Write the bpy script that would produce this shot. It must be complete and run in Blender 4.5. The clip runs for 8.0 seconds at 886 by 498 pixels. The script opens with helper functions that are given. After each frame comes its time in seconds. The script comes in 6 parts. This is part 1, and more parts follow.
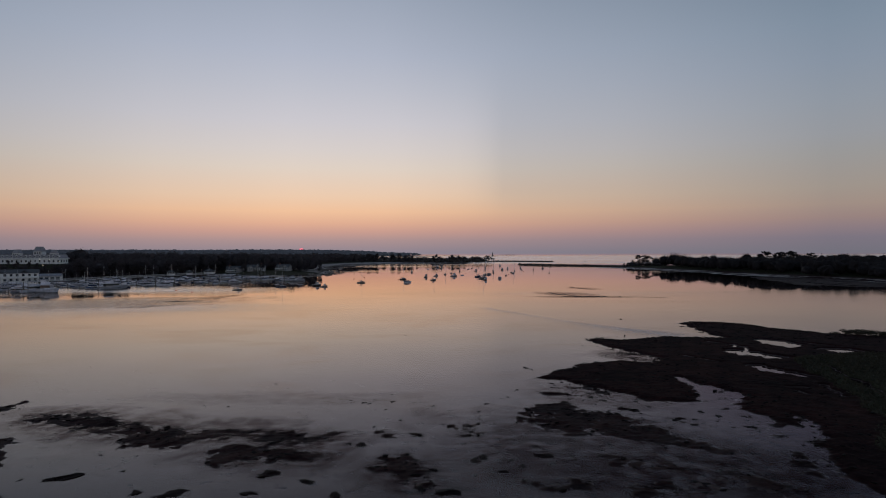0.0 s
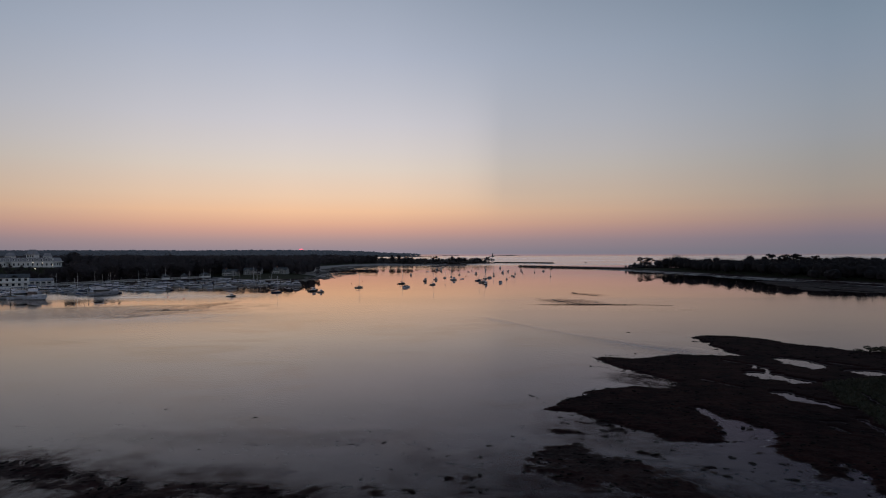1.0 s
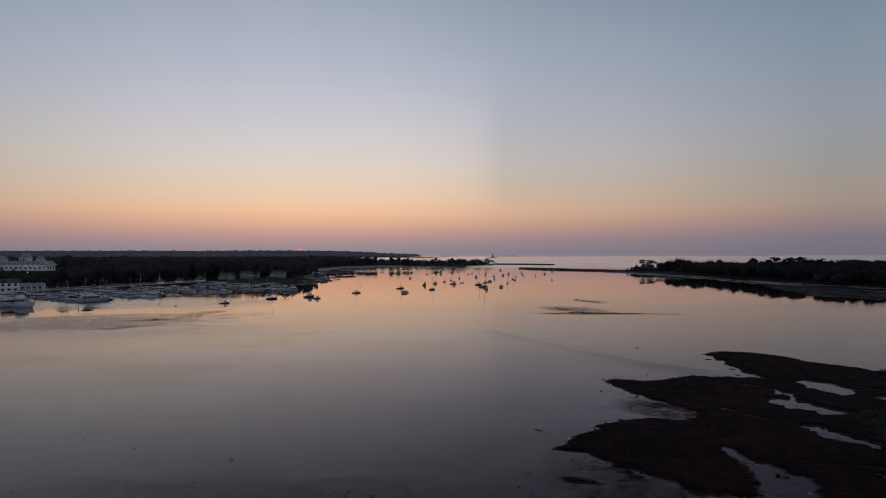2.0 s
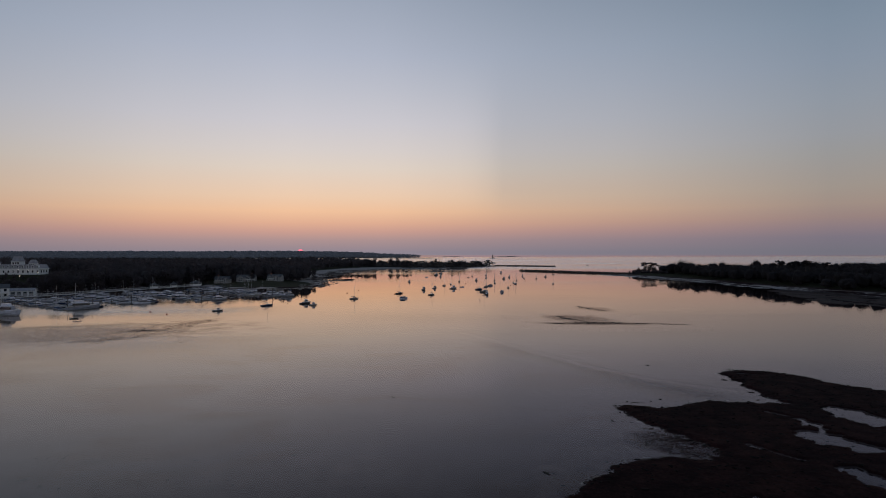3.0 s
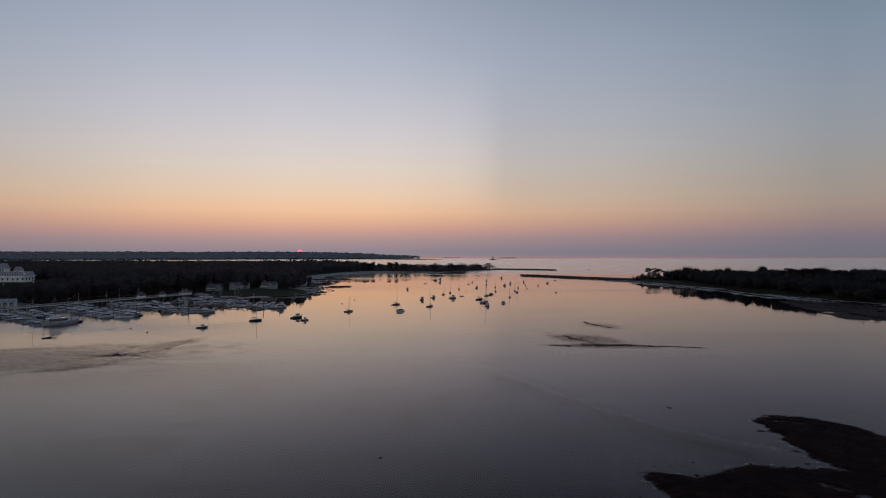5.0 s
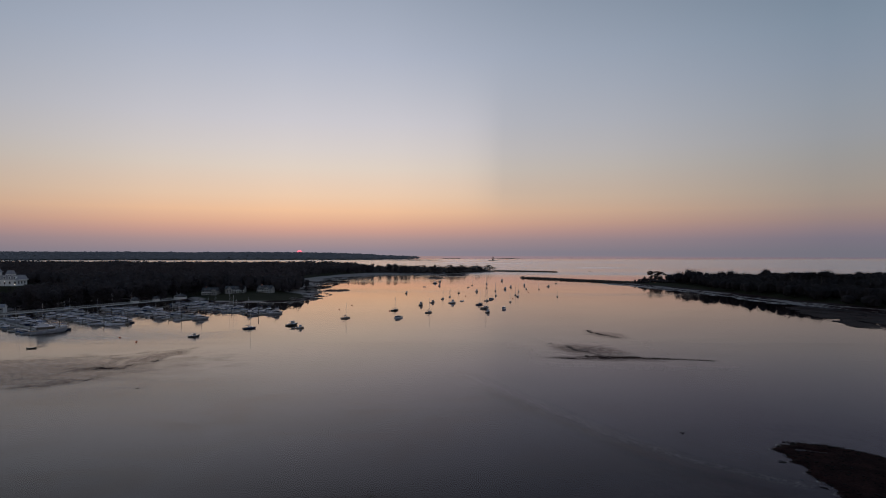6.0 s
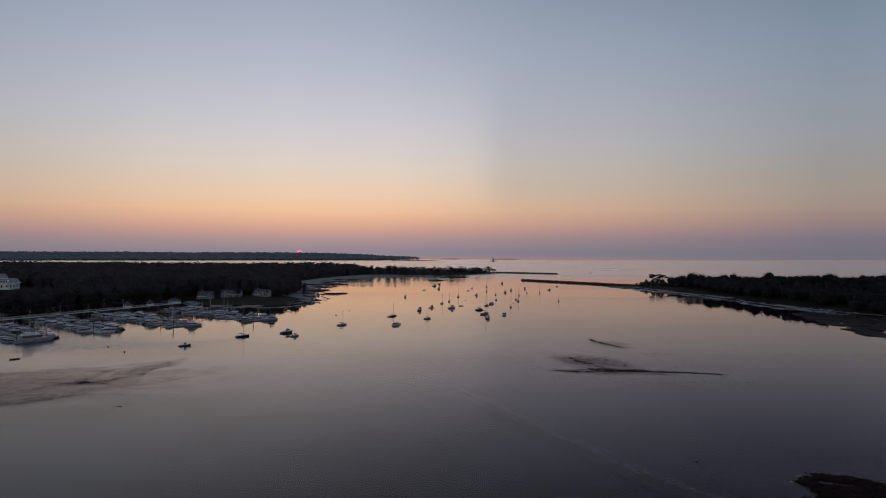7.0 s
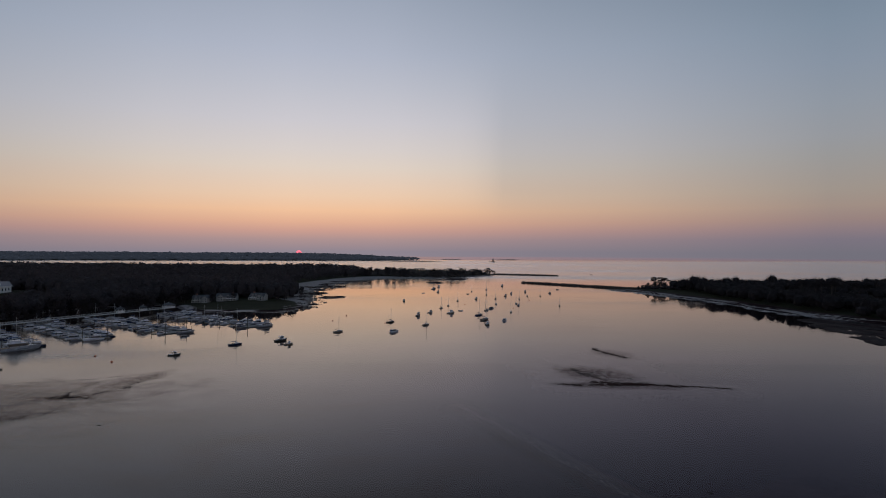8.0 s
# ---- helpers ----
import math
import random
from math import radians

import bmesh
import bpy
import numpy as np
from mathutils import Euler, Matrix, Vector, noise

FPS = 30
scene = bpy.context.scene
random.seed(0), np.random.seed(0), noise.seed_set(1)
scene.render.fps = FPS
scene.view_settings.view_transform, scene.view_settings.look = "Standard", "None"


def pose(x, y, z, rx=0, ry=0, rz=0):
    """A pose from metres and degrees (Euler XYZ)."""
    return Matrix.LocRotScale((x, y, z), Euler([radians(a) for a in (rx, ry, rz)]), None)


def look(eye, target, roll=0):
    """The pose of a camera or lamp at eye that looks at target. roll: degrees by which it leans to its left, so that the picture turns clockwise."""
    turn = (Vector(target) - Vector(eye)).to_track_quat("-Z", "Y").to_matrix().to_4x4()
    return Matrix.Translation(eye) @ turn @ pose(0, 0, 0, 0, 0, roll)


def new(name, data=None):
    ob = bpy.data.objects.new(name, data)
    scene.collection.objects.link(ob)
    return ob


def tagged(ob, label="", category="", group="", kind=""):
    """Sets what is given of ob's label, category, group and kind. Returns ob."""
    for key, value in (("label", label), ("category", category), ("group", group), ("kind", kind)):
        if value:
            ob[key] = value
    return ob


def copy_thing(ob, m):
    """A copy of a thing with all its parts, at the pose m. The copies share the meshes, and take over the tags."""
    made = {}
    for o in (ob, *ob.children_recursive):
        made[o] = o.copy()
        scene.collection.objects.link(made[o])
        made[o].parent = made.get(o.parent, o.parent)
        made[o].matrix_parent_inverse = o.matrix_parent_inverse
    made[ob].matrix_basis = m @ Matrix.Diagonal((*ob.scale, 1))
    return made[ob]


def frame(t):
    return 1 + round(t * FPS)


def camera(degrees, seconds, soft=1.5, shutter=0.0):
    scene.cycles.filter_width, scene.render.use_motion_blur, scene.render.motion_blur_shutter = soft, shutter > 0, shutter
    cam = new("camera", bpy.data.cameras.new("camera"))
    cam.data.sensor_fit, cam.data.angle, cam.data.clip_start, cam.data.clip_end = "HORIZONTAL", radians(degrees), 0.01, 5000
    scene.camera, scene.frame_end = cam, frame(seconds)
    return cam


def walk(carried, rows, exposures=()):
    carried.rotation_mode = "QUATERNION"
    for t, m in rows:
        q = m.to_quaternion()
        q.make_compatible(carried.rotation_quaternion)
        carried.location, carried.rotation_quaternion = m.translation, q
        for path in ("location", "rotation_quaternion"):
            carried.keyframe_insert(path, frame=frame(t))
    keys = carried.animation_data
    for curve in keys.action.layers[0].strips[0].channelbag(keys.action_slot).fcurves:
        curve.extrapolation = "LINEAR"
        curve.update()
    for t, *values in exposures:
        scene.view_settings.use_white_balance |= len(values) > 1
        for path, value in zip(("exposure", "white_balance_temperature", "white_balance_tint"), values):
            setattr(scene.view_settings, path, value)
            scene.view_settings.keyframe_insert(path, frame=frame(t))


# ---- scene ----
cam = camera(71.95, 8.0, soft=1.0)
# Seconds, place, pitch and lean: a drone rising slowly as it flies out over the harbour.
ROWS = [
    (0.0, -0.07, 0.05, 20.47, 0.290, 0.149),
    (0.5, 0.11, 4.56, 21.84, 0.288, 0.153),
    (1.0, 0.27, 9.06, 23.27, 0.287, 0.153),
    (1.5, 0.43, 13.54, 24.74, 0.285, 0.149),
    (3.0, 0.87, 26.87, 29.37, 0.281, 0.115),
    (3.5, 1.03, 31.28, 30.96, 0.279, 0.096),
    (4.0, 1.19, 35.67, 32.56, 0.278, 0.073),
    (4.5, 1.37, 40.04, 34.17, 0.276, 0.046),
    (6.0, 2.00, 53.04, 38.94, 0.272, -0.054),
    (6.5, 2.25, 57.33, 40.49, 0.270, -0.095),
    (7.0, 2.54, 61.61, 42.01, 0.269, -0.138),
    (7.5, 2.86, 65.86, 43.49, 0.267, -0.185),
    (8.0, 3.22, 70.09, 44.92, 0.266, -0.236),
]
walk(cam, [(t, pose(x, y, z, 90 + pitch, lean, 0)) for t, x, y, z, pitch, lean in ROWS])


# ---- node helpers ----
def lin(r, g, b):
    """Linear colour from 0-255 display values."""
    out = []
    for v in (r, g, b):
        v /= 255
        out.append(v / 12.92 if v <= 0.04045 else ((v + 0.055) / 1.055) ** 2.4)
    return (*out, 1.0)


class Nodes:
    def __init__(self, tree):
        self.tree = tree
        tree.nodes.clear()

    def add(self, kind, **values):
        node = self.tree.nodes.new(kind)
        if "operation" in values:
            node.operation = values["operation"]
        if "data_type" in values:
            node.data_type = values["data_type"]
        if "blend_type" in values:
            node.blend_type = values["blend_type"]
        if "interpolation_type" in values:
            node.interpolation_type = values["interpolation_type"]
        if "attribute_name" in values:
            node.attribute_name = values["attribute_name"]
        if "sky_type" in values:
            node.sky_type = values["sky_type"]
        if "sun_disc" in values:
            node.sun_disc = values["sun_disc"]
        return node

    def link(self, a, b):
        self.tree.links.new(a, b)

    def math(self, op, a, b=None):
        node = self.add("ShaderNodeMath", operation=op)
        for n, v in enumerate((a, b)):
            if v is None:
                continue
            if isinstance(v, (int, float)):
                node.inputs[n].default_value = v
            else:
                self.link(v, node.inputs[n])
        return node.outputs[0]

    def ramp(self, fac, stops, mode="LINEAR"):
        node = self.add("ShaderNodeValToRGB")
        node.color_ramp.interpolation = mode
        els = node.color_ramp.elements
        while len(els) < len(stops):
            els.new(0.5)
        for el, (p, c) in zip(els, stops):
            el.position = p
            el.color = c if isinstance(c, tuple) else (c, c, c, 1)
        self.link(fac, node.inputs[0])
        return node.outputs[0]

    def mix(self, fac, a, b, blend="MIX"):
        node = self.add("ShaderNodeMix", data_type="RGBA", blend_type=blend)
        for sock, v in ((node.inputs[0], fac), (node.inputs[6], a), (node.inputs[7], b)):
            if isinstance(v, (int, float, tuple)):
                sock.default_value = v
            else:
                self.link(v, sock)
        return node.outputs[2]

    def noise(self, vec, scale, detail=4.0, rough=0.55):
        node = self.add("ShaderNodeTexNoise")
        node.inputs["Scale"].default_value = scale
        node.inputs["Detail"].default_value = detail
        node.inputs["Roughness"].default_value = rough
        if vec is not None:
            self.link(vec, node.inputs["Vector"])
        return node.outputs["Fac"]


# ---- world: dawn sky, the sun just coming up over the far cape ----
SUN_AZ = -0.231
world = bpy.data.worlds.new("dawn")
scene.world = world
world.use_nodes = True
n = Nodes(world.node_tree)
coord = n.add("ShaderNodeTexCoord")
axes = n.add("ShaderNodeSeparateXYZ")
n.link(coord.outputs["Generated"], axes.inputs[0])
height = n.math("MULTIPLY", axes.outputs["Z"], 1 / 0.45)
around = n.math("MULTIPLY_ADD", n.math("ARCTAN2", axes.outputs["X"], axes.outputs["Y"]), 1 / (2 * math.pi))
around.node.inputs[2].default_value = 0.5
warm = n.ramp(height, [
    (0.00, lin(143, 133, 144)), (0.043, lin(174, 146, 145)), (0.074, lin(204, 158, 144)), (0.105, lin(226, 175, 147)),
    (0.146, lin(241, 194, 157)), (0.197, lin(237, 203, 174)), (0.298, lin(224, 209, 196)), (0.358, lin(216, 207, 203)),
    (0.455, lin(204, 201, 207)), (0.569, lin(190, 192, 203)), (0.678, lin(177, 183, 199)), (0.847, lin(159, 168, 185)), (1.0, lin(148, 158, 178)),
])
cool = n.ramp(height, [
    (0.00, lin(114, 112, 123)), (0.043, lin(122, 115, 127)), (0.074, lin(137, 122, 128)), (0.105, lin(150, 130, 127)),
    (0.146, lin(158, 141, 132)), (0.197, lin(157, 147, 139)), (0.298, lin(151, 150, 150)), (0.358, lin(148, 151, 157)),
    (0.455, lin(142, 150, 161)), (0.569, lin(134, 146, 162)), (0.678, lin(126, 141, 158)), (0.847, lin(110, 127, 145)), (1.0, lin(104, 120, 141)),
])
smooth_side = n.ramp(around, [
    (0.0, 0.0), (0.25, 0.10), (0.395, 0.47), (0.430, 0.84), (0.460, 1.0), (0.484, 0.95), (0.503, 0.78), (0.524, 0.57), (0.550, 0.38),
    (0.59, 0.02), (1.0, 0.0),
])
folded_side = n.ramp(around, [
    (0.0, 0.0), (0.25, 0.10), (0.395, 0.47), (0.430, 0.84), (0.460, 1.0), (0.487, 0.98), (0.505, 0.84), (0.510, 0.74), (0.516, 0.53), (0.545, 0.40),
    (0.59, 0.02), (1.0, 0.0),
])
side = n.mix(n.ramp(height, [(0.10, 0.0), (0.22, 1.0), (0.45, 1.0), (0.70, 0.0)]), smooth_side, folded_side)
away = n.ramp(around, [(0.0, 1.35), (0.25, 1.18), (0.385, 1.0), (0.60, 1.0), (0.75, 1.18), (1.0, 1.35)])
band = n.mix(1.0, n.mix(side, cool, warm), away, "MULTIPLY")
sky = n.add("ShaderNodeTexSky", sky_type="NISHITA", sun_disc=False)
sky.sun_elevation, sky.sun_rotation = radians(1.0), SUN_AZ
sky.dust_density, sky.ozone_density = 2.0, 2.0
bg_low = n.add("ShaderNodeBackground")
n.link(band, bg_low.inputs[0])
bg_high = n.add("ShaderNodeBackground")
n.link(sky.outputs[0], bg_high.inputs[0])
bg_high.inputs[1].default_value = 0.29
blend = n.add("ShaderNodeMixShader")
n.link(n.ramp(axes.outputs["Z"], [(0.38, 0.0), (0.75, 0.9)]), blend.inputs[0])
n.link(bg_low.outputs[0], blend.inputs[1])
n.link(bg_high.outputs[0], blend.inputs[2])
out = n.add("ShaderNodeOutputWorld")
n.link(blend.outputs[0], out.inputs[0])

lamp = bpy.data.lights.new("sun_light", "SUN")
lamp.energy, lamp.angle, lamp.color = 0.05, radians(0.53), (1.0, 0.36, 0.22)
sun_light = new("sun_light", lamp)
sun_light.matrix_world = look((0, 0, 100), (-100 * math.sin(SUN_AZ), -100 * math.cos(SUN_AZ), 99.6))
scene.view_settings.exposure = 0.0


# ---- materials ----
def material(name, color, rough=0.6, metal=0.0, vary=0.25, scale=2.0, bump=0.0, fine=12.0, per_object=0.0, spec=0.5):
    """A procedural surface: colour varied by two scales of noise, with fine relief."""
    m = bpy.data.materials.new(name)
    m.use_nodes = True
    n = Nodes(m.node_tree)
    bsdf = n.add("ShaderNodeBsdfPrincipled")
    pos = n.add("ShaderNodeTexCoord").outputs["Object"]
    a, b = n.noise(pos, scale, 3), n.noise(pos, scale * fine, 3)
    both = n.math("ADD", n.math("MULTIPLY", a, 0.65), n.math("MULTIPLY", b, 0.35))
    if per_object:
        info = n.add("ShaderNodeObjectInfo").outputs["Random"]
        both = n.math("ADD", both, n.math("MULTIPLY", n.math("SUBTRACT", info, 0.5), per_object))
    dark = tuple(c * (1 - vary) for c in color)
    light = tuple(min(1, c * (1 + vary)) for c in color)
    n.link(n.ramp(both, [(0.3, (*dark, 1)), (0.7, (*light, 1))]), bsdf.inputs["Base Color"])
    n.link(n.ramp(b, [(0.3, max(0.02, rough - 0.08)), (0.7, min(1, rough + 0.08))]), bsdf.inputs["Roughness"])
    bsdf.inputs["Metallic"].default_value = metal
    bsdf.inputs["Specular IOR Level"].default_value = spec
    if bump:
        node = n.add("ShaderNodeBump")
        node.inputs["Strength"].default_value = 0.6
        node.inputs["Distance"].default_value = bump
        n.link(b, node.inputs["Height"])
        n.link(node.outputs[0], bsdf.inputs["Normal"])
    n.link(bsdf.outputs[0], n.add("ShaderNodeOutputMaterial").inputs[0])
    return m


def glow(name, color, strength):
    m = bpy.data.materials.new(name)
    m.use_nodes = True
    n = Nodes(m.node_tree)
    em = n.add("ShaderNodeEmission")
    em.inputs[0].default_value, em.inputs[1].default_value = (*color, 1), strength
    n.link(em.outputs[0], n.add("ShaderNodeOutputMaterial").inputs[0])
    return m


def water_material():
    """Calm harbour water: a clear, slightly tinted body under a mirror whose gloss follows Fresnel, with wind lanes far out."""
    m = bpy.data.materials.new("water")
    m.use_nodes = True
    n = Nodes(m.node_tree)
    pos = n.add("ShaderNodeNewGeometry").outputs["Position"]
    lanes = n.add("ShaderNodeMapping")
    lanes.inputs["Scale"].default_value = (0.0012, 0.006, 1)
    lanes.inputs["Rotation"].default_value = (0, 0, 0.12)
    n.link(pos, lanes.inputs[0])
    wind = n.noise(lanes.outputs[0], 1.0, 2, 0.5)
    ripple = n.add("ShaderNodeMapping")
    ripple.inputs["Scale"].default_value = (0.35, 0.9, 1)
    n.link(pos, ripple.inputs[0])
    small = n.noise(ripple.outputs[0], 1.0, 4, 0.6)
    bump = n.add("ShaderNodeBump")
    bump.inputs["Distance"].default_value = 0.004
    n.link(small, bump.inputs["Height"])
    axes = n.add("ShaderNodeSeparateXYZ")
    n.link(pos, axes.inputs[0])
    lull = n.add("ShaderNodeMapRange")
    lull.inputs["From Min"].default_value, lull.inputs["From Max"].default_value = 350, 1500
    lull.inputs["To Min"].default_value, lull.inputs["To Max"].default_value = 0.12, 0.0
    n.link(axes.outputs["Y"], lull.inputs["Value"])
    n.link(lull.outputs[0], bump.inputs["Strength"])
    level = n.add("ShaderNodeCombineXYZ")
    level.inputs[2].default_value = 1.0
    n.link(level.outputs[0], bump.inputs["Normal"])
    gloss = n.add("ShaderNodeBsdfGlossy")
    open_sea = n.add("ShaderNodeMapRange", interpolation_type="SMOOTHSTEP")
    open_sea.inputs["From Min"].default_value, open_sea.inputs["From Max"].default_value = 520, 1350
    n.link(axes.outputs["Y"], open_sea.inputs["Value"])
    shoal = n.add("ShaderNodeMapping")
    shoal.inputs["Location"].default_value, shoal.inputs["Scale"].default_value = (155 / 125, -215 / 105, 0), (1 / 125, 1 / 105, 0)
    n.link(pos, shoal.inputs[0])
    reach = n.add("ShaderNodeVectorMath", operation="LENGTH")
    n.link(shoal.outputs[0], reach.inputs[0])
    streaks = n.add("ShaderNodeMapping")
    streaks.inputs["Scale"].default_value, streaks.inputs["Rotation"].default_value = (0.012, 0.05, 1), (0, 0, -0.30)
    n.link(pos, streaks.inputs[0])
    torn = n.noise(streaks.outputs[0], 1.0, 5, 0.62)
    torn.node.inputs["Distortion"].default_value = 0.8
    tide = n.ramp(n.math("ADD", reach.outputs["Value"], n.math("MULTIPLY", n.math("SUBTRACT", torn, 0.5), 1.1)), [(0.40, 0.22), (0.75, 0.10), (1.05, 0.0)])
    quay = n.add("ShaderNodeMapping")
    quay.inputs["Location"].default_value, quay.inputs["Scale"].default_value = (190 / 120, -350 / 80, 0), (1 / 120, 1 / 80, 0)
    n.link(pos, quay.inputs[0])
    off_quay = n.add("ShaderNodeVectorMath", operation="LENGTH")
    n.link(quay.outputs[0], off_quay.inputs[0])
    wash = n.ramp(n.math("ADD", off_quay.outputs["Value"], n.math("MULTIPLY", n.math("SUBTRACT", torn, 0.5), 1.2)), [(0.35, 0.26), (0.75, 0.14), (1.1, 0.0)])
    tide = n.math("MAXIMUM", tide, wash)
    # A lane of ruffled water over the ridge that runs out from the bank.
    lane_x = n.add("ShaderNodeMapRange")
    lane_x.inputs["From Min"].default_value, lane_x.inputs["From Max"].default_value = 10, 66
    n.link(axes.outputs["X"], lane_x.inputs["Value"])
    crest = n.ramp(lane_x.outputs[0], [(0.0, 0.98), (0.12, 0.87), (0.34, 0.62), (0.52, 0.42), (0.66, 0.30), (0.78, 0.22), (0.95, 0.14)])
    inshore = n.math("SUBTRACT", n.math("MULTIPLY_ADD", crest, 100), axes.outputs["Y"])
    inshore.node.inputs[0].links[0].from_node.inputs[2].default_value = 140
    lane = n.ramp(n.math("MULTIPLY", n.math("ADD", inshore, 4), 1 / 34), [(0.0, 0.0), (0.34, 1.0), (0.50, 0.75), (0.9, 0.0)])
    ends = n.ramp(lane_x.outputs[0], [(0.0, 0.0), (0.12, 0.75), (0.8, 1.0), (1.0, 0.0)])
    ruffle = n.math("MULTIPLY", n.math("MULTIPLY", lane, ends), 0.26)
    calm_wind = n.add("ShaderNodeMix", data_type="FLOAT")
    n.link(n.math("MULTIPLY", open_sea.outputs[0], 0.75), calm_wind.inputs[0])
    n.link(wind, calm_wind.inputs[2])
    calm_wind.inputs[3].default_value = 0.5
    breeze = n.math("ADD", n.math("ADD", calm_wind.outputs[0], n.math("MULTIPLY", open_sea.outputs[0], 0.20)), n.math("ADD", tide, ruffle))
    far_out = n.add("ShaderNodeMapRange", interpolation_type="SMOOTHSTEP")
    far_out.inputs["From Min"].default_value, far_out.inputs["From Max"].default_value = 2700, 4300
    far_out.inputs["To Max"].default_value = 0.30
    n.link(axes.outputs["Y"], far_out.inputs["Value"])
    breeze = n.math("SUBTRACT", breeze, far_out.outputs[0])
    tint = n.ramp(breeze, [(0.38, (1.0, 0.945, 0.965, 1)), (0.50, (1.0, 0.94, 0.955, 1)), (0.66, (0.95, 0.90, 0.90, 1))])
    film = n.add("ShaderNodeMapping")
    film.inputs["Scale"].default_value, film.inputs["Rotation"].default_value = (0.018, 0.05, 1), (0, 0, -0.25)
    n.link(pos, film.inputs[0])
    slick = n.noise(film.outputs[0], 1.0, 5, 0.6)
    scum = n.add("ShaderNodeMapping")
    scum.inputs["Scale"].default_value, scum.inputs["Rotation"].default_value = (0.030, 0.050, 1), (0, 0, -0.45)
    n.link(pos, scum.inputs[0])
    swirl = n.noise(scum.outputs[0], 1.0, 6, 0.62)
    swirl.node.inputs["Distortion"].default_value = 1.6
    flat = n.add("ShaderNodeMapping")
    flat.inputs["Location"].default_value, flat.inputs["Scale"].default_value = (60 / 160, -150 / 130, 0), (1 / 160, 1 / 130, 0)
    n.link(pos, flat.inputs[0])
    over = n.add("ShaderNodeVectorMath", operation="LENGTH")
    n.link(flat.outputs[0], over.inputs[0])
    smear = n.mix(n.ramp(over.outputs["Value"], [(0.55, 1.0), (1.0, 0.0)]), (1, 1, 1, 1),
                  n.ramp(swirl, [(0.36, (0.955, 0.925, 0.895, 1)), (0.46, (0.99, 0.985, 0.975, 1)), (0.53, (1, 1, 1, 1))]))
    # Gloss colour yellower towards -x.
    sandy = n.add("ShaderNodeMapRange", interpolation_type="SMOOTHSTEP")
    sandy.inputs["From Min"].default_value, sandy.inputs["From Max"].default_value = 45, -45
    n.link(axes.outputs["X"], sandy.inputs["Value"])
    tint = n.mix(1.0, tint, n.mix(sandy.outputs[0], (1, 1, 1, 1), (1, 0.975, 0.905, 1)), "MULTIPLY")
    film_tint = n.mix(1.0, tint, n.ramp(slick, [(0.36, 0.97), (0.56, 1.0)]), "MULTIPLY")
    # Weaker mirroring towards +x, darkened into the gloss colour.
    right_dim = n.add("ShaderNodeMapRange")
    right_dim.inputs["From Min"].default_value, right_dim.inputs["From Max"].default_value = -45, 75
    n.link(axes.outputs["X"], right_dim.inputs["Value"])
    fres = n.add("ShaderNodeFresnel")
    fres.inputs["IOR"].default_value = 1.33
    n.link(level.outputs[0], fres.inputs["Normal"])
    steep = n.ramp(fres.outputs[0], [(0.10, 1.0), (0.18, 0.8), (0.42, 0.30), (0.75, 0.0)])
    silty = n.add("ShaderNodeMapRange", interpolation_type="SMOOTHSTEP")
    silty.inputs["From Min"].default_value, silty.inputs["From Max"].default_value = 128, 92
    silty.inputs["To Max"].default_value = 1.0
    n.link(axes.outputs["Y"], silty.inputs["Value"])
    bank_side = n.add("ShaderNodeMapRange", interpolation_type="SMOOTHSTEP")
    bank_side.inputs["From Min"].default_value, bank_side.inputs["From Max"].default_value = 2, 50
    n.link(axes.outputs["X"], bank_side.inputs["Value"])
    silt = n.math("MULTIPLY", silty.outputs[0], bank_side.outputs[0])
    # Joins the painted dimming of the reflection with the silt near the bank.
    dimmed_silty = n.mix(n.math("MAXIMUM", n.math("MULTIPLY", right_dim.outputs[0], steep), silt), (1, 1, 1, 1), (0.39, 0.33, 0.40, 1))
    # Films of torn weed afloat: middle, half axes, turn, how thick.
    ragged, grainy = n.noise(pos, 0.11, 4, 0.62), n.noise(pos, 0.55, 5, 0.68)
    film_of_weed = None
    for cx, cy, rx, ry, turn, thick in ((17, 63, 25, 19, -20, 0.82), (-40, 73.5, 19, 8.5, -18, 0.9), (-24, 69, 19, 7.5, -8, 0.9), (-17, 61.5, 13, 7, 0, 0.88), (-4, 58, 7, 8.5, 0, 0.85), (25, 56, 18, 9, -15, 1.0), (37, 119, 9, 8, -30, 0.85), (22, 87, 13, 9, -30, 0.60), (-20, 86, 26, 5, 0, 0.32),
                                        (-132, 250, 66, 32, 22, 0.56), (-114, 256, 15, 6, 8, 0.85), (-114, 234, 15, 6, 40, 0.75), (-104, 279, 24, 8, 72, 0.68), (-150, 268, 34, 5, 16, 0.6), (60, 294, 15, 22, 30, 0.78), (79, 340, 9, 17, 22, 0.48), (62, 276, 24, 6, -8, 0.75)):
        spread = n.add("ShaderNodeMapping")
        spread.vector_type = "TEXTURE"
        spread.inputs["Location"].default_value, spread.inputs["Scale"].default_value, spread.inputs["Rotation"].default_value = (cx, cy, 0), (rx, ry, 1), (0, 0, radians(turn))
        n.link(pos, spread.inputs[0])
        radius = n.add("ShaderNodeVectorMath", operation="LENGTH")
        n.link(spread.outputs[0], radius.inputs[0])
        cover = n.ramp(n.math("ADD", radius.outputs["Value"], n.math("MULTIPLY", n.math("SUBTRACT", ragged, 0.5), 1.7)), [(0.45, thick), (1.05, 0.0)])
        film_of_weed = cover if film_of_weed is None else n.math("MAXIMUM", film_of_weed, cover)
    film_of_weed = n.math("MULTIPLY", film_of_weed, n.ramp(grainy, [(0.38, 0.20), (0.56, 1.0)]))
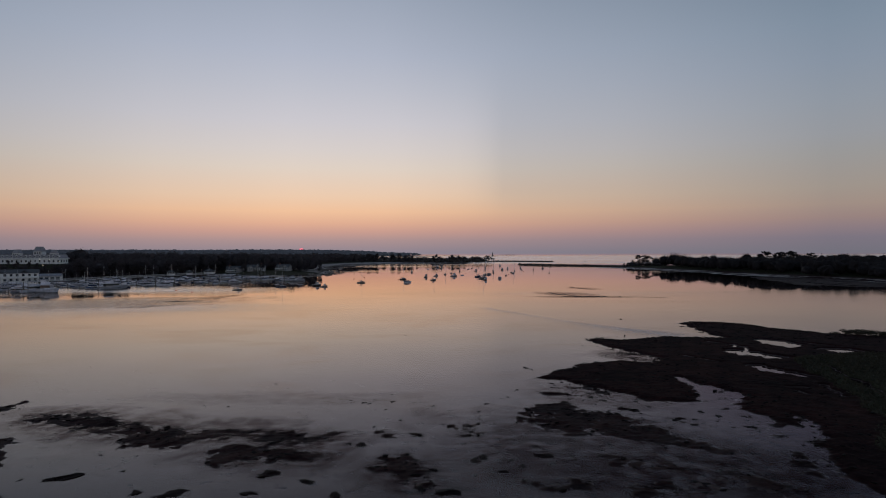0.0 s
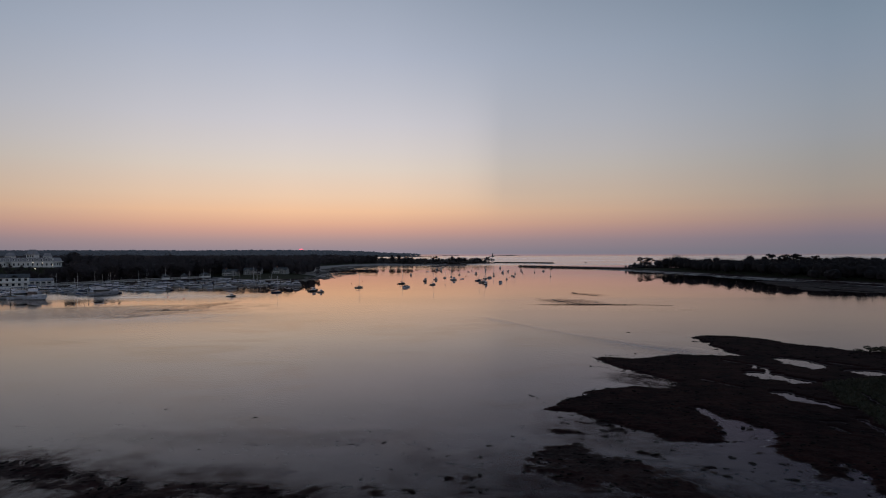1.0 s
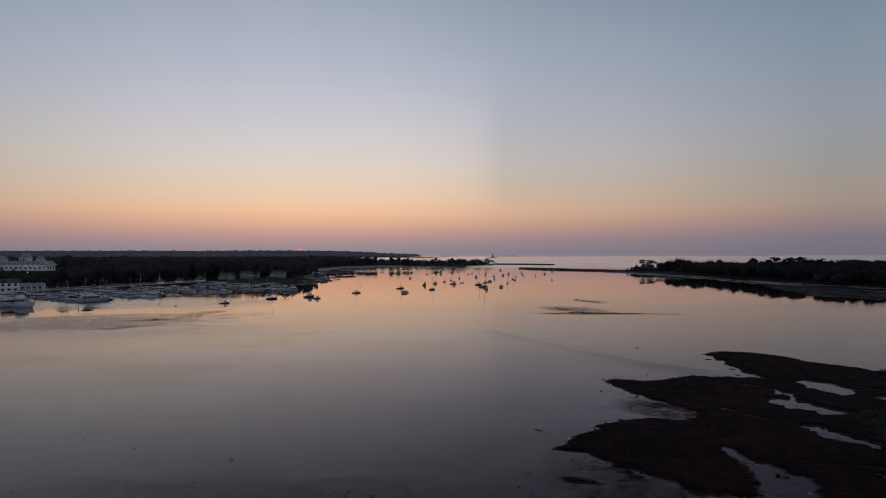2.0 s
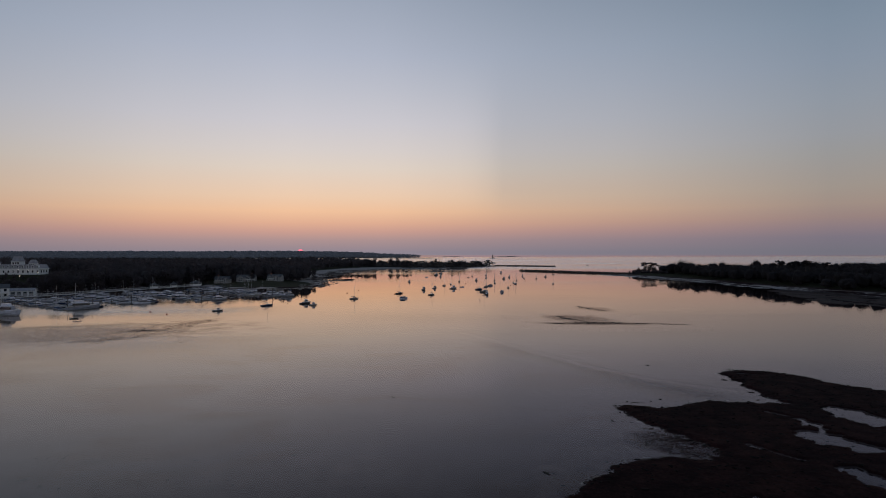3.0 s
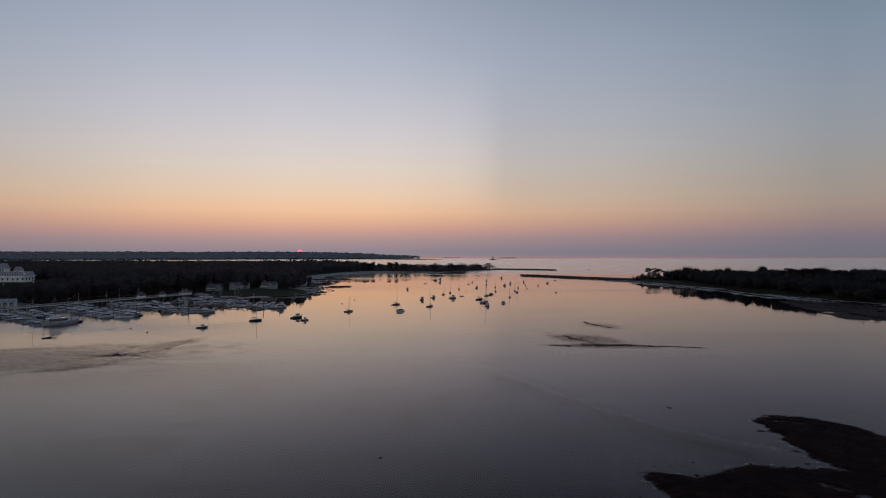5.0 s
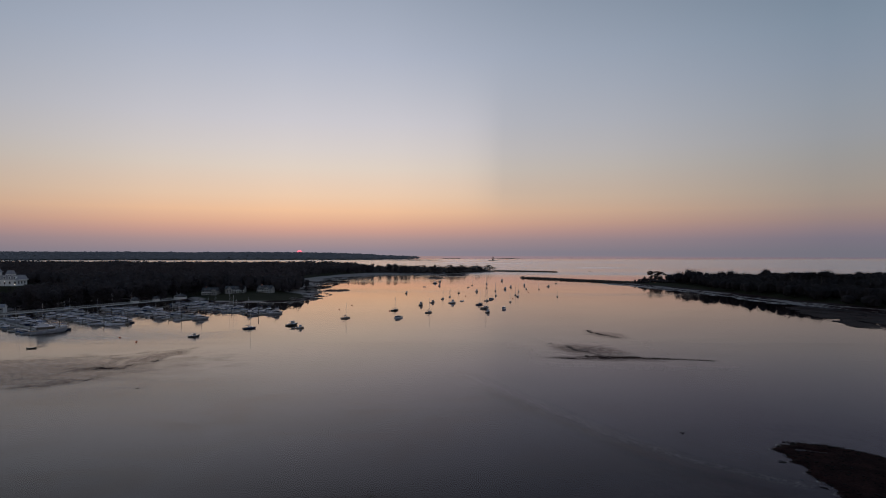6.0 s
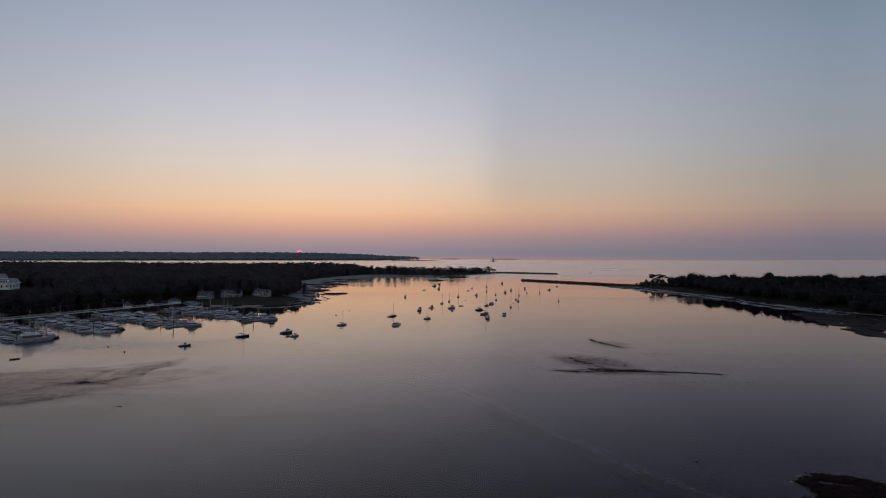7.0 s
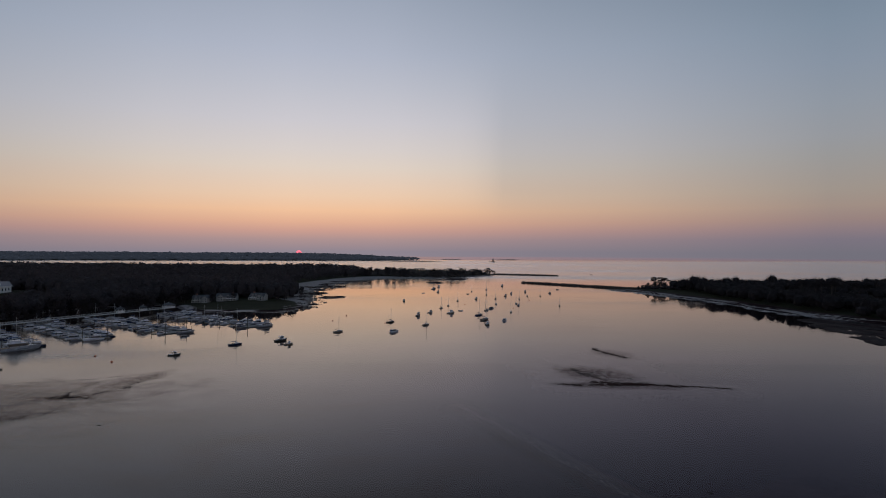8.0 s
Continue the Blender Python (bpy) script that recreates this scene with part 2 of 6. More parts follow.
    weedy = n.mix(film_of_weed, (1, 1, 1, 1), (0.22, 0.185, 0.185, 1))
    n.link(n.mix(1.0, n.mix(1.0, n.mix(1.0, film_tint, smear, "MULTIPLY"), dimmed_silty, "MULTIPLY"), weedy, "MULTIPLY"), gloss.inputs["Color"])
    n.link(n.ramp(breeze, [(0.35, 0.015), (0.52, 0.035), (0.62, 0.12), (0.75, 0.28)]), gloss.inputs["Roughness"])
    n.link(bump.outputs[0], gloss.inputs["Normal"])
    body = n.add("ShaderNodeBsdfTransparent")
    body.inputs[0].default_value = (0.80, 0.78, 0.76, 1)
    mix = n.add("ShaderNodeMixShader")
    n.link(n.ramp(fres.outputs[0], [(0.0, 0.0), (0.10, 0.095), (0.28, 0.305), (0.60, 0.67), (1.0, 1.0)]), mix.inputs[0])
    n.link(body.outputs[0], mix.inputs[1])
    n.link(gloss.outputs[0], mix.inputs[2])
    n.link(mix.outputs[0], n.add("ShaderNodeOutputMaterial").inputs[0])
    return m


def ground_material():
    """Sand and mud, weed mats, dry upper shore and grass, each laid by its own mask on the sheet."""
    m = bpy.data.materials.new("shore_ground")
    m.use_nodes = True
    n = Nodes(m.node_tree)
    bsdf = n.add("ShaderNodeBsdfPrincipled")
    pos = n.add("ShaderNodeNewGeometry").outputs["Position"]
    a, b, c = n.noise(pos, 0.25, 4), n.noise(pos, 2.5, 5, 0.65), n.noise(pos, 0.06, 3)
    mud = n.ramp(n.math("ADD", n.math("ADD", n.math("MULTIPLY", a, 0.4), n.math("MULTIPLY", c, 0.35)), n.math("MULTIPLY", b, 0.25)),
                 [(0.3, (0.034, 0.021, 0.021, 1)), (0.7, (0.096, 0.064, 0.060, 1))])
    weed = n.ramp(n.math("ADD", n.math("ADD", n.math("MULTIPLY", b, 0.35), n.math("MULTIPLY", a, 0.35)), n.math("MULTIPLY", c, 0.30)),
                  [(0.36, (0.006, 0.0030, 0.0038, 1)), (0.48, (0.016, 0.0068, 0.0070, 1)), (0.62, (0.038, 0.0150, 0.0130, 1))])
    grass = n.ramp(n.math("ADD", n.math("MULTIPLY", c, 0.5), n.math("MULTIPLY", b, 0.5)),
                   [(0.3, (0.026, 0.026, 0.015, 1)), (0.7, (0.056, 0.053, 0.032, 1))])
    shingle = n.ramp(b, [(0.3, (0.24, 0.20, 0.185, 1)), (0.7, (0.46, 0.41, 0.38, 1))])
    col = mud
    for name, layer in (("shingle", shingle), ("weed", weed), ("grass", grass)):
        mask = n.add("ShaderNodeAttribute", attribute_name=name).outputs["Fac"]
        frayed = n.ramp(n.math("ADD", mask, n.math("MULTIPLY", n.math("SUBTRACT", b, 0.5), 0.7)), [(0.34, 0.0), (0.66, 1.0)])
        col = n.mix(frayed, col, layer)
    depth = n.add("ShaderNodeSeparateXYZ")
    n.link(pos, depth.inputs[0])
    # Light lost in murky water, darkened into the ground colour by depth.
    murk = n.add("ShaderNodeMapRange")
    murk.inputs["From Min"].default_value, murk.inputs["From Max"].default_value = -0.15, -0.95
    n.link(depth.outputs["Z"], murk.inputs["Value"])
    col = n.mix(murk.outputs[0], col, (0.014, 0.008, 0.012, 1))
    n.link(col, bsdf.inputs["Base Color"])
    wet = n.add("ShaderNodeMapRange")
    wet.inputs["From Min"].default_value, wet.inputs["From Max"].default_value = 0.16, 0.02
    n.link(depth.outputs["Z"], wet.inputs["Value"])
    bare = n.math("SUBTRACT", 1.0, n.add("ShaderNodeAttribute", attribute_name="weed").outputs["Fac"])
    dry = n.add("ShaderNodeMapRange")
    dry.inputs["From Min"].default_value, dry.inputs["From Max"].default_value = -0.03, 0.0
    n.link(depth.outputs["Z"], dry.inputs["Value"])
    shine = n.math("MULTIPLY", n.math("MULTIPLY", wet.outputs[0], dry.outputs[0]), bare)
    n.link(n.ramp(n.math("ADD", shine, n.math("MULTIPLY", n.math("SUBTRACT", b, 0.5), 0.5)), [(0.0, 0.85), (1.0, 0.16)]), bsdf.inputs["Roughness"])
    n.link(n.ramp(shine, [(0.0, 0.02), (1.0, 0.5)]), bsdf.inputs["Specular IOR Level"])
    bump = n.add("ShaderNodeBump")
    bump.inputs["Strength"].default_value, bump.inputs["Distance"].default_value = 0.6, 0.05
    n.link(b, bump.inputs["Height"])
    n.link(bump.outputs[0], bsdf.inputs["Normal"])
    n.link(bsdf.outputs[0], n.add("ShaderNodeOutputMaterial").inputs[0])
    return m


def leaf_material(name, dark, light, distance=None):
    m = bpy.data.materials.new(name)
    m.use_nodes = True
    n = Nodes(m.node_tree)
    bsdf = n.add("ShaderNodeBsdfPrincipled")
    geo = n.add("ShaderNodeNewGeometry")
    n.link(n.ramp(n.math("ADD", n.math("MULTIPLY", geo.outputs["Random Per Island"], 0.6),
                         n.math("MULTIPLY", n.noise(geo.outputs["Position"], 0.03, 3), 0.4)),
                  [(0.1, (*dark, 1)), (0.9, (*light, 1))]), bsdf.inputs["Base Color"])
    bsdf.inputs["Roughness"].default_value = 0.7
    bsdf.inputs["Specular IOR Level"].default_value = 0.2
    thin = n.add("ShaderNodeBsdfTranslucent")
    n.link(bsdf.inputs["Base Color"].links[0].from_socket, thin.inputs[0])
    leaf = n.add("ShaderNodeMixShader")
    leaf.inputs[0].default_value = 0.45
    n.link(bsdf.outputs[0], leaf.inputs[1])
    n.link(thin.outputs[0], leaf.inputs[2])
    shader = leaf.outputs[0]
    # Aerial haze, put in as a faint emission of the leaves.
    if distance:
        haze_glow = n.add("ShaderNodeEmission")
        haze_glow.inputs[0].default_value = (*distance, 1)
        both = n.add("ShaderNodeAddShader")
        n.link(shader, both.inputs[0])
        n.link(haze_glow.outputs[0], both.inputs[1])
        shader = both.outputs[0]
    n.link(shader, n.add("ShaderNodeOutputMaterial").inputs[0])
    return m


WATER = water_material()
GROUND = ground_material()
# The last colour is a glow standing in for haze.
HAZE_LEAF = leaf_material("hazed_cape_leaves", (0.09, 0.09, 0.10), (0.12, 0.12, 0.13), (0.016, 0.020, 0.028))
DRIFT = leaf_material("drift_weed", (0.030, 0.018, 0.018), (0.058, 0.037, 0.035))
MARSH = leaf_material("marsh_leaves", (0.034, 0.032, 0.022), (0.066, 0.060, 0.042))
# Scrub on the point, its leaf colour lightened for the haze over it.
HAZED_SCRUB = leaf_material("hazed_scrub_leaves", (0.095, 0.078, 0.070), (0.140, 0.117, 0.105))
LEAF = leaf_material("leaves", (0.070, 0.058, 0.062), (0.084, 0.070, 0.072))
PINE = leaf_material("needles", (0.030, 0.025, 0.027), (0.042, 0.036, 0.037))
BARK = material("bark", (0.07, 0.055, 0.045), 0.9, vary=0.4, scale=1.5, bump=0.03)
ROCK = material("ledge_rock", (0.16, 0.14, 0.125), 0.85, vary=0.45, scale=0.5, bump=0.08)
WEEDY = material("weedy_rock", (0.010, 0.0055, 0.0052), 0.85, vary=0.5, scale=1.2, bump=0.06, per_object=0.5, spec=0.08)
GRANITE = material("jetty_granite", (0.085, 0.066, 0.056), 0.85, vary=0.4, scale=0.4, bump=0.1, spec=0.2)
GELCOAT = material("white_gelcoat", (0.47, 0.47, 0.52), 0.25, vary=0.40, scale=0.6, per_object=0.9)
# Moored hulls seen against the light: their shade is in this colour.
SHADED_HULL = material("shaded_hull", (0.24, 0.20, 0.17), 0.35, vary=0.3, scale=0.6, per_object=0.9)
DECK = material("grey_deck", (0.40, 0.38, 0.36), 0.6, vary=0.1, scale=1.0)
NAVY = material("navy_hull", (0.025, 0.035, 0.075), 0.25, vary=0.2, scale=0.6)
DARKHULL = material("dark_hull", (0.045, 0.042, 0.040), 0.35, vary=0.2, scale=0.6)
CANVAS = material("blue_canvas", (0.05, 0.08, 0.16), 0.85, vary=0.25, scale=2.0, per_object=0.8)
TEAK = material("teak", (0.22, 0.13, 0.07), 0.55, vary=0.3, scale=3.0)
ALLOY = material("alloy", (0.55, 0.56, 0.58), 0.35, metal=0.9, vary=0.1, scale=2.0)
TINTED = material("tinted_glass", (0.02, 0.024, 0.028), 0.06, vary=0.1, scale=1.0)
PLANKS = material("weathered_planks", (0.26, 0.24, 0.22), 0.85, vary=0.25, scale=0.8)
PALE_PLANKS = material("bleached_planks", (0.46, 0.44, 0.42), 0.8, vary=0.2, scale=0.8)
PILE = material("piling_timber", (0.10, 0.085, 0.07), 0.9, vary=0.35, scale=1.2)
CLAPBOARD = material("white_clapboard", (0.72, 0.71, 0.69), 0.6, vary=0.08, scale=0.3)
SHINGLED = material("grey_shingle_wall", (0.29, 0.28, 0.27), 0.85, vary=0.2, scale=0.4)
TRIM = material("white_trim", (0.78, 0.78, 0.76), 0.5, vary=0.05, scale=0.5)
SLATE = material("slate_roof", (0.085, 0.085, 0.09), 0.8, vary=0.25, scale=0.5)
REDROOF = material("mansard_roof", (0.30, 0.29, 0.31), 0.8, vary=0.2, scale=0.4)
BRICK = material("chimney_brick", (0.24, 0.12, 0.09), 0.85, vary=0.25, scale=2.0)
ORANGE = material("mooring_buoy_paint", (0.55, 0.12, 0.05), 0.5, vary=0.2, scale=3.0)
SUNFACE = glow("sun_face", (1.0, 0.20, 0.28), 1.15)


# ---- geometry helpers ----
def link_mesh(name, verts, faces, mat, parent=None, label="", attrs=None, smooth=False):
    """One mesh object from arrays; every face has the same number of corners."""
    verts, faces = np.asarray(verts, np.float32), np.asarray(faces, np.int32)
    me = bpy.data.meshes.new(name)
    me.vertices.add(len(verts))
    me.vertices.foreach_set("co", verts.ravel())
    k = faces.shape[1]
    me.loops.add(faces.size)
    me.loops.foreach_set("vertex_index", faces.ravel())
    me.polygons.add(len(faces))
    me.polygons.foreach_set("loop_start", np.arange(0, faces.size, k, dtype=np.int32))
    me.polygons.foreach_set("use_smooth", np.full(len(faces), smooth))
    for key, values in (attrs or {}).items():
        me.attributes.new(key, "FLOAT", "POINT").data.foreach_set("value", np.asarray(values, np.float32))
    me.update(calc_edges=True)
    me.materials.append(mat)
    ob = new(name, me)
    if parent:
        ob.parent = parent
    if label:
        ob["label"] = label
    return ob


def part(name, bm, mat, parent=None, label="", smooth=False):
    """Links a bmesh as one mesh object under a thing or a part."""
    me = bpy.data.meshes.new(name)
    bmesh.ops.recalc_face_normals(bm, faces=bm.faces)
    for f in bm.faces:
        f.smooth = smooth
    bm.to_mesh(me)
    bm.free()
    me.materials.append(mat)
    ob = new(name, me)
    if parent:
        ob.parent = parent
    if label:
        ob["label"] = label
    return ob


def box(x0, y0, z0, x1, y1, z1, bm=None, taper=0.0, bevel=0.0):
    """A box by its corners; taper draws the top in, bevel rounds the edges."""
    bm = bm or bmesh.new()
    cx, cy = (x0 + x1) / 2, (y0 + y1) / 2
    vs = []
    for z, k in ((z0, 1), (z1, 1 - taper)):
        for x, y in ((x0, y0), (x1, y0), (x1, y1), (x0, y1)):
            vs.append(bm.verts.new((cx + (x - cx) * k, cy + (y - cy) * k, z)))
    fs = [bm.faces.new([vs[i] for i in q]) for q in ((3, 2, 1, 0), (4, 5, 6, 7), (0, 1, 5, 4), (1, 2, 6, 5), (2, 3, 7, 6), (3, 0, 4, 7))]
    if bevel:
        edges = list({e for f in fs for e in f.edges})
        bmesh.ops.bevel(bm, geom=edges, offset=bevel, segments=2, affect="EDGES", profile=0.6)
    return bm


def tube(a, b, r0, r1=None, sides=6, bm=None):
    """A tapered rod from a to b."""
    bm = bm or bmesh.new()
    a, b, r1 = Vector(a), Vector(b), r0 if r1 is None else r1
    d = (b - a).normalized()
    u = d.orthogonal().normalized()
    w = d.cross(u)
    rings = []
    for p, r in ((a, r0), (b, r1)):
        rings.append([bm.verts.new(p + (u * math.cos(2 * math.pi * i / sides) + w * math.sin(2 * math.pi * i / sides)) * r) for i in range(sides)])
    for i in range(sides):
        j = (i + 1) % sides
        bm.faces.new((rings[0][i], rings[0][j], rings[1][j], rings[1][i]))
    bm.faces.new(rings[0][::-1])
    bm.faces.new(rings[1])
    return bm


def empty(name, label, category, group="", kind=""):
    return tagged(new(name), label, category, group, kind)


def vnoise(x, y, seed):
    """Value noise on arrays, about -1 to 1."""
    xi, yi = np.floor(x).astype(np.int64), np.floor(y).astype(np.int64)
    fx, fy = x - xi, y - yi
    fx, fy = fx * fx * (3 - 2 * fx), fy * fy * (3 - 2 * fy)

    def h(i, j):
        k = (i * 374761393 + j * 668265263 + seed * 144269) & 0xFFFFFFFF
        k = ((k ^ (k >> 13)) * 1274126177) & 0xFFFFFFFF
        return ((k ^ (k >> 16)) & 0xFFFF) / 32767.5 - 1

    top = h(xi, yi) * (1 - fx) + h(xi + 1, yi) * fx
    low = h(xi, yi + 1) * (1 - fx) + h(xi + 1, yi + 1) * fx
    return top * (1 - fy) + low * fy


def fbm(x, y, size, octaves=4, seed=1, gain=0.5):
    total, amp, norm = 0.0, 1.0, 0.0
    for o in range(octaves):
        total = total + amp * vnoise(x / size * 2**o + 17.3 * o, y / size * 2**o - 9.1 * o, seed + o)
        norm += amp
        amp *= gain
    return total / norm


def inside(poly, x, y):
    """Signed distance to a closed outline, positive inside."""
    best, within = np.full(np.shape(x), 1e9), np.zeros(np.shape(x), bool)
    for (ax, ay), (bx, by) in zip(poly, poly[1:] + poly[:1]):
        ex, ey = bx - ax, by - ay
        t = np.clip(((x - ax) * ex + (y - ay) * ey) / (ex * ex + ey * ey), 0, 1)
        best = np.minimum(best, np.hypot(x - ax - t * ex, y - ay - t * ey))
        cross = (ay > y) != (by > y)
        within ^= cross & (x < ax + (y - ay) / (ey if ey else 1e-9) * ex)
    return np.where(within, best, -best)


def step(a, b, v):
    t = np.clip((v - a) / (b - a), 0, 1)
    return t * t * (3 - 2 * t)


def blob(x, y, cx, cy, a, b, turn=0.0):
    """1 at the middle of an ellipse, 0 at its rim, below 0 outside."""
    c, s = math.cos(radians(turn)), math.sin(radians(turn))
    dx, dy = x - cx, y - cy
    return 1 - np.hypot((dx * c + dy * s) / a, (dy * c - dx * s) / b)


# ---- the plan: outlines of the shores, in metres, placed to fit the camera's view ----
NORTH_SHORE = [(-420, 330), (-312, 374), (-270, 394), (-272, 440), (-286, 500), (-250, 552), (-214, 560), (-188, 516), (-130, 521), (-116, 516), (-102, 570),
               (-114, 640), (-136, 740), (-142, 840), (-133, 950), (-94, 1060), (-50, 1076), (18, 1102), (112, 1280), (122, 1300),
               (60, 1420), (-90, 1500), (-260, 1600), (-700, 1640), (-2300, 1700), (-2300, 330)]
SOUTH_SHORE = [(196, 806), (220, 730), (243, 622), (251, 523), (266, 474), (275, 446), (280, 419), (292, 375), (306, 330), (330, 275), (400, 205), (900, 150),
               (1500, 400), (1500, 900), (700, 900), (420, 880), (260, 835)]
BANK = [(104, 147), (94.4, 151.7), (93, 155.4), (90.2, 159.4), (86.4, 164.4), (85.6, 170.7), (81.7, 174.6), (73, 177.7), (67.7, 173.9), (67.2, 164.7),
        (65.9, 153.6), (67.5, 145.3), (57.2, 145.4), (52.9, 146.8), (47.3, 144.9), (43.2, 141.8), (39.2, 142.5), (35.8, 143.8), (34.2, 140.7), (34.2, 134.9),
        (38.3, 125.7), (41.7, 117.3), (38.7, 113.1), (32.1, 114.3), (24.3, 110.7), (18.9, 104.2), (15.2, 99), (19.4, 97.1), (21.8, 93.1), (25.9, 89),
        (27.7, 84.6), (34, 82.7), (36.5, 87.9), (37.7, 99.9), (39.6, 94.3), (43, 86.2), (39.8, 82.1), (39.4, 78.3), (42, 71.2), (43.8, 77.2),
        (44.1, 70.3), (39.1, 62.4), (35.9, 56.1), (36.4, 50.5), (40, -45), (230, -50), (230, 120), (150, 128)]
GRASS = [(66, 116), (80, 120), (140, 108), (230, 100), (230, -45), (48, -40), (43, 58), (50, 72), (57, 84), (60, 100)]
RIDGE = [(8, 250), (17.6, 230), (28.9, 204), (39, 183), (46.3, 171.6), (53.1, 164), (62, 156)]
# Pools left standing in the bank, by outline.
POOLS = [[(71.1, 140.8), (73.9, 142.6), (77.5, 140.7), (77.9, 134.9), (76.1, 131.2), (72.5, 127.2), (71.8, 131.2), (70.7, 135)],
         [(58.1, 125.9), (60.5, 127.3), (63, 123.5), (64.7, 119.6), (67.2, 115.9), (62, 115.1), (59.1, 118.4), (56.8, 122.2)],
         [(62.4, 133.2), (63.6, 132.6), (64.8, 127.3), (63, 126.4)],
         [(54.1, 109.7), (56.2, 110.7), (56.8, 106.7), (58.5, 102.6), (60.8, 98.9), (60.3, 96.2), (58.1, 98.3), (55.9, 101.2), (54.1, 103.5)],
         [(77.8, 129), (84, 127), (86, 121), (79.3, 121.4), (77, 125.2)]]
# Narrow runnels between them: ends and half width.
RUNNELS = [(60, 138.4, 62, 135, 0.35), (51.8, 91.4, 53.6, 91, 0.3), (51.5, 89, 52, 86.6, 0.3), (72, 173, 76, 171.5, 0.5), (66, 104, 64, 92, 0.5), (68, 110, 66, 100, 0.35),
           (47, 119, 51, 112, 0.3), (64, 96, 62, 84, 0.45), (58, 93, 56, 86, 0.25), (80, 136, 84, 130, 0.4)]
# Weed mats on the flats: outline, how high they lie, and how far their edge frays out.
MATS = [([(-52.7, 74.5), (-50, 78.9), (-46.8, 79.7), (-42.2, 78), (-38, 75.3), (-30.7, 72.8), (-20.9, 71.5), (-16.3, 69.1), (-12.2, 67.1), (-15.9, 64.6),
          (-21.9, 66.6), (-26.5, 65.9), (-30.2, 63.3), (-35.6, 65.8), (-38.2, 68.8), (-43.7, 69.9), (-49.6, 73.9)], 0.55, 1.0),
        ([(-46.8, 76.5), (-40, 76), (-37, 72.5), (-42, 71), (-46, 73)], 1.1, 0.7),
        ([(-36, 72), (-30, 71.4), (-27.5, 67), (-30.5, 64), (-35, 66)], 0.9, 0.9),
        ([(-24.6, 61.2), (-23.1, 66.6), (-19.8, 65.6), (-16.2, 63.7), (-11.6, 62.4), (-11.2, 60.2), (-14.6, 59.5), (-19.2, 60.1), (-23, 58)], 0.8, 1.0),
        ([(-7.3, 60.2), (-5.6, 62.7), (-3.3, 62.7), (-1.1, 57.1), (-2, 52.4), (-4.2, 52), (-4.9, 55), (-6.7, 57.1)], 0.6, 1.3),
        ([(-51, 67.7), (-47.2, 66.8), (-44.6, 63), (-41.8, 58.1), (-44, 56)], 0.9, 0.7),
        ([(-63, 81), (-57.3, 83.4), (-56.3, 80.7), (-59.2, 77.6), (-63, 78)], 0.8, 0.8),
        ([(-14.5, 68.2), (-12.7, 70.3), (-10.4, 71), (-10.2, 69.4), (-13, 67.4)], 0.6, 0.6),
        ([(-7.5, 70), (-5, 69.5), (-4.8, 66), (-7, 66)], 0.45, 0.9), ([(-4.5, 69), (-2.2, 69), (-2.4, 67), (-4.4, 67)], 0.6, 0.5),
        ([(8.4, 76.2), (12.5, 82.4), (16.7, 84.2), (19.6, 80.2), (23.9, 75), (27.1, 68.3), (29.8, 62.5), (28.8, 59.4), (23.4, 64.3), (17.3, 68.3), (13.3, 67.3), (11.7, 72.9)], 0.75, 1.4),
        ([(24, 57.3), (27.3, 57.9), (31.5, 53), (28.4, 50.5), (24.5, 53.6)], 0.6, 1.2), ([(7.6, 53.8), (10.9, 55.1), (13.6, 54), (12.5, 51.5), (8.5, 51.5)], 0.6, 1.2),
        ([(13.7, 90), (16.9, 89.6), (21.3, 87.3), (17.9, 86.3), (14.2, 88.2)], 0.7, 0.6), ([(15.5, 95), (19, 94), (22, 91), (19, 91.5)], 0.6, 0.7),
        ([(0, 72), (4, 73.5), (8, 70), (4, 66), (0, 67.5)], 0.28, 1.8), ([(14, 63), (20, 62), (26, 57.5), (22, 55), (14, 58)], 0.25, 1.8), ([(16, 53.5), (24, 52.6), (22, 50), (16, 50)], 0.4, 1.4),
        ([(35.2, 62.6), (36.8, 62.4), (36.4, 61), (35, 61.2)], 0.8, 0.3), ([(33.6, 60.2), (35.6, 59.6), (35.4, 57.8), (33.8, 58.2)], 0.9, 0.3), ([(18.4, 54.2), (20, 54), (20, 52.4), (18.6, 52.4)], 1.0, 0.3),
        ([(26.4, 75.8), (29.2, 75), (30, 71.6), (27.8, 73)], 0.6, 0.6), ([(22.5, 80.5), (25.5, 79), (24.6, 77.6), (22.4, 79)], 0.6, 0.5), ([(27, 85.2), (30, 84.6), (28.5, 83.8)], 0.7, 0.3)]
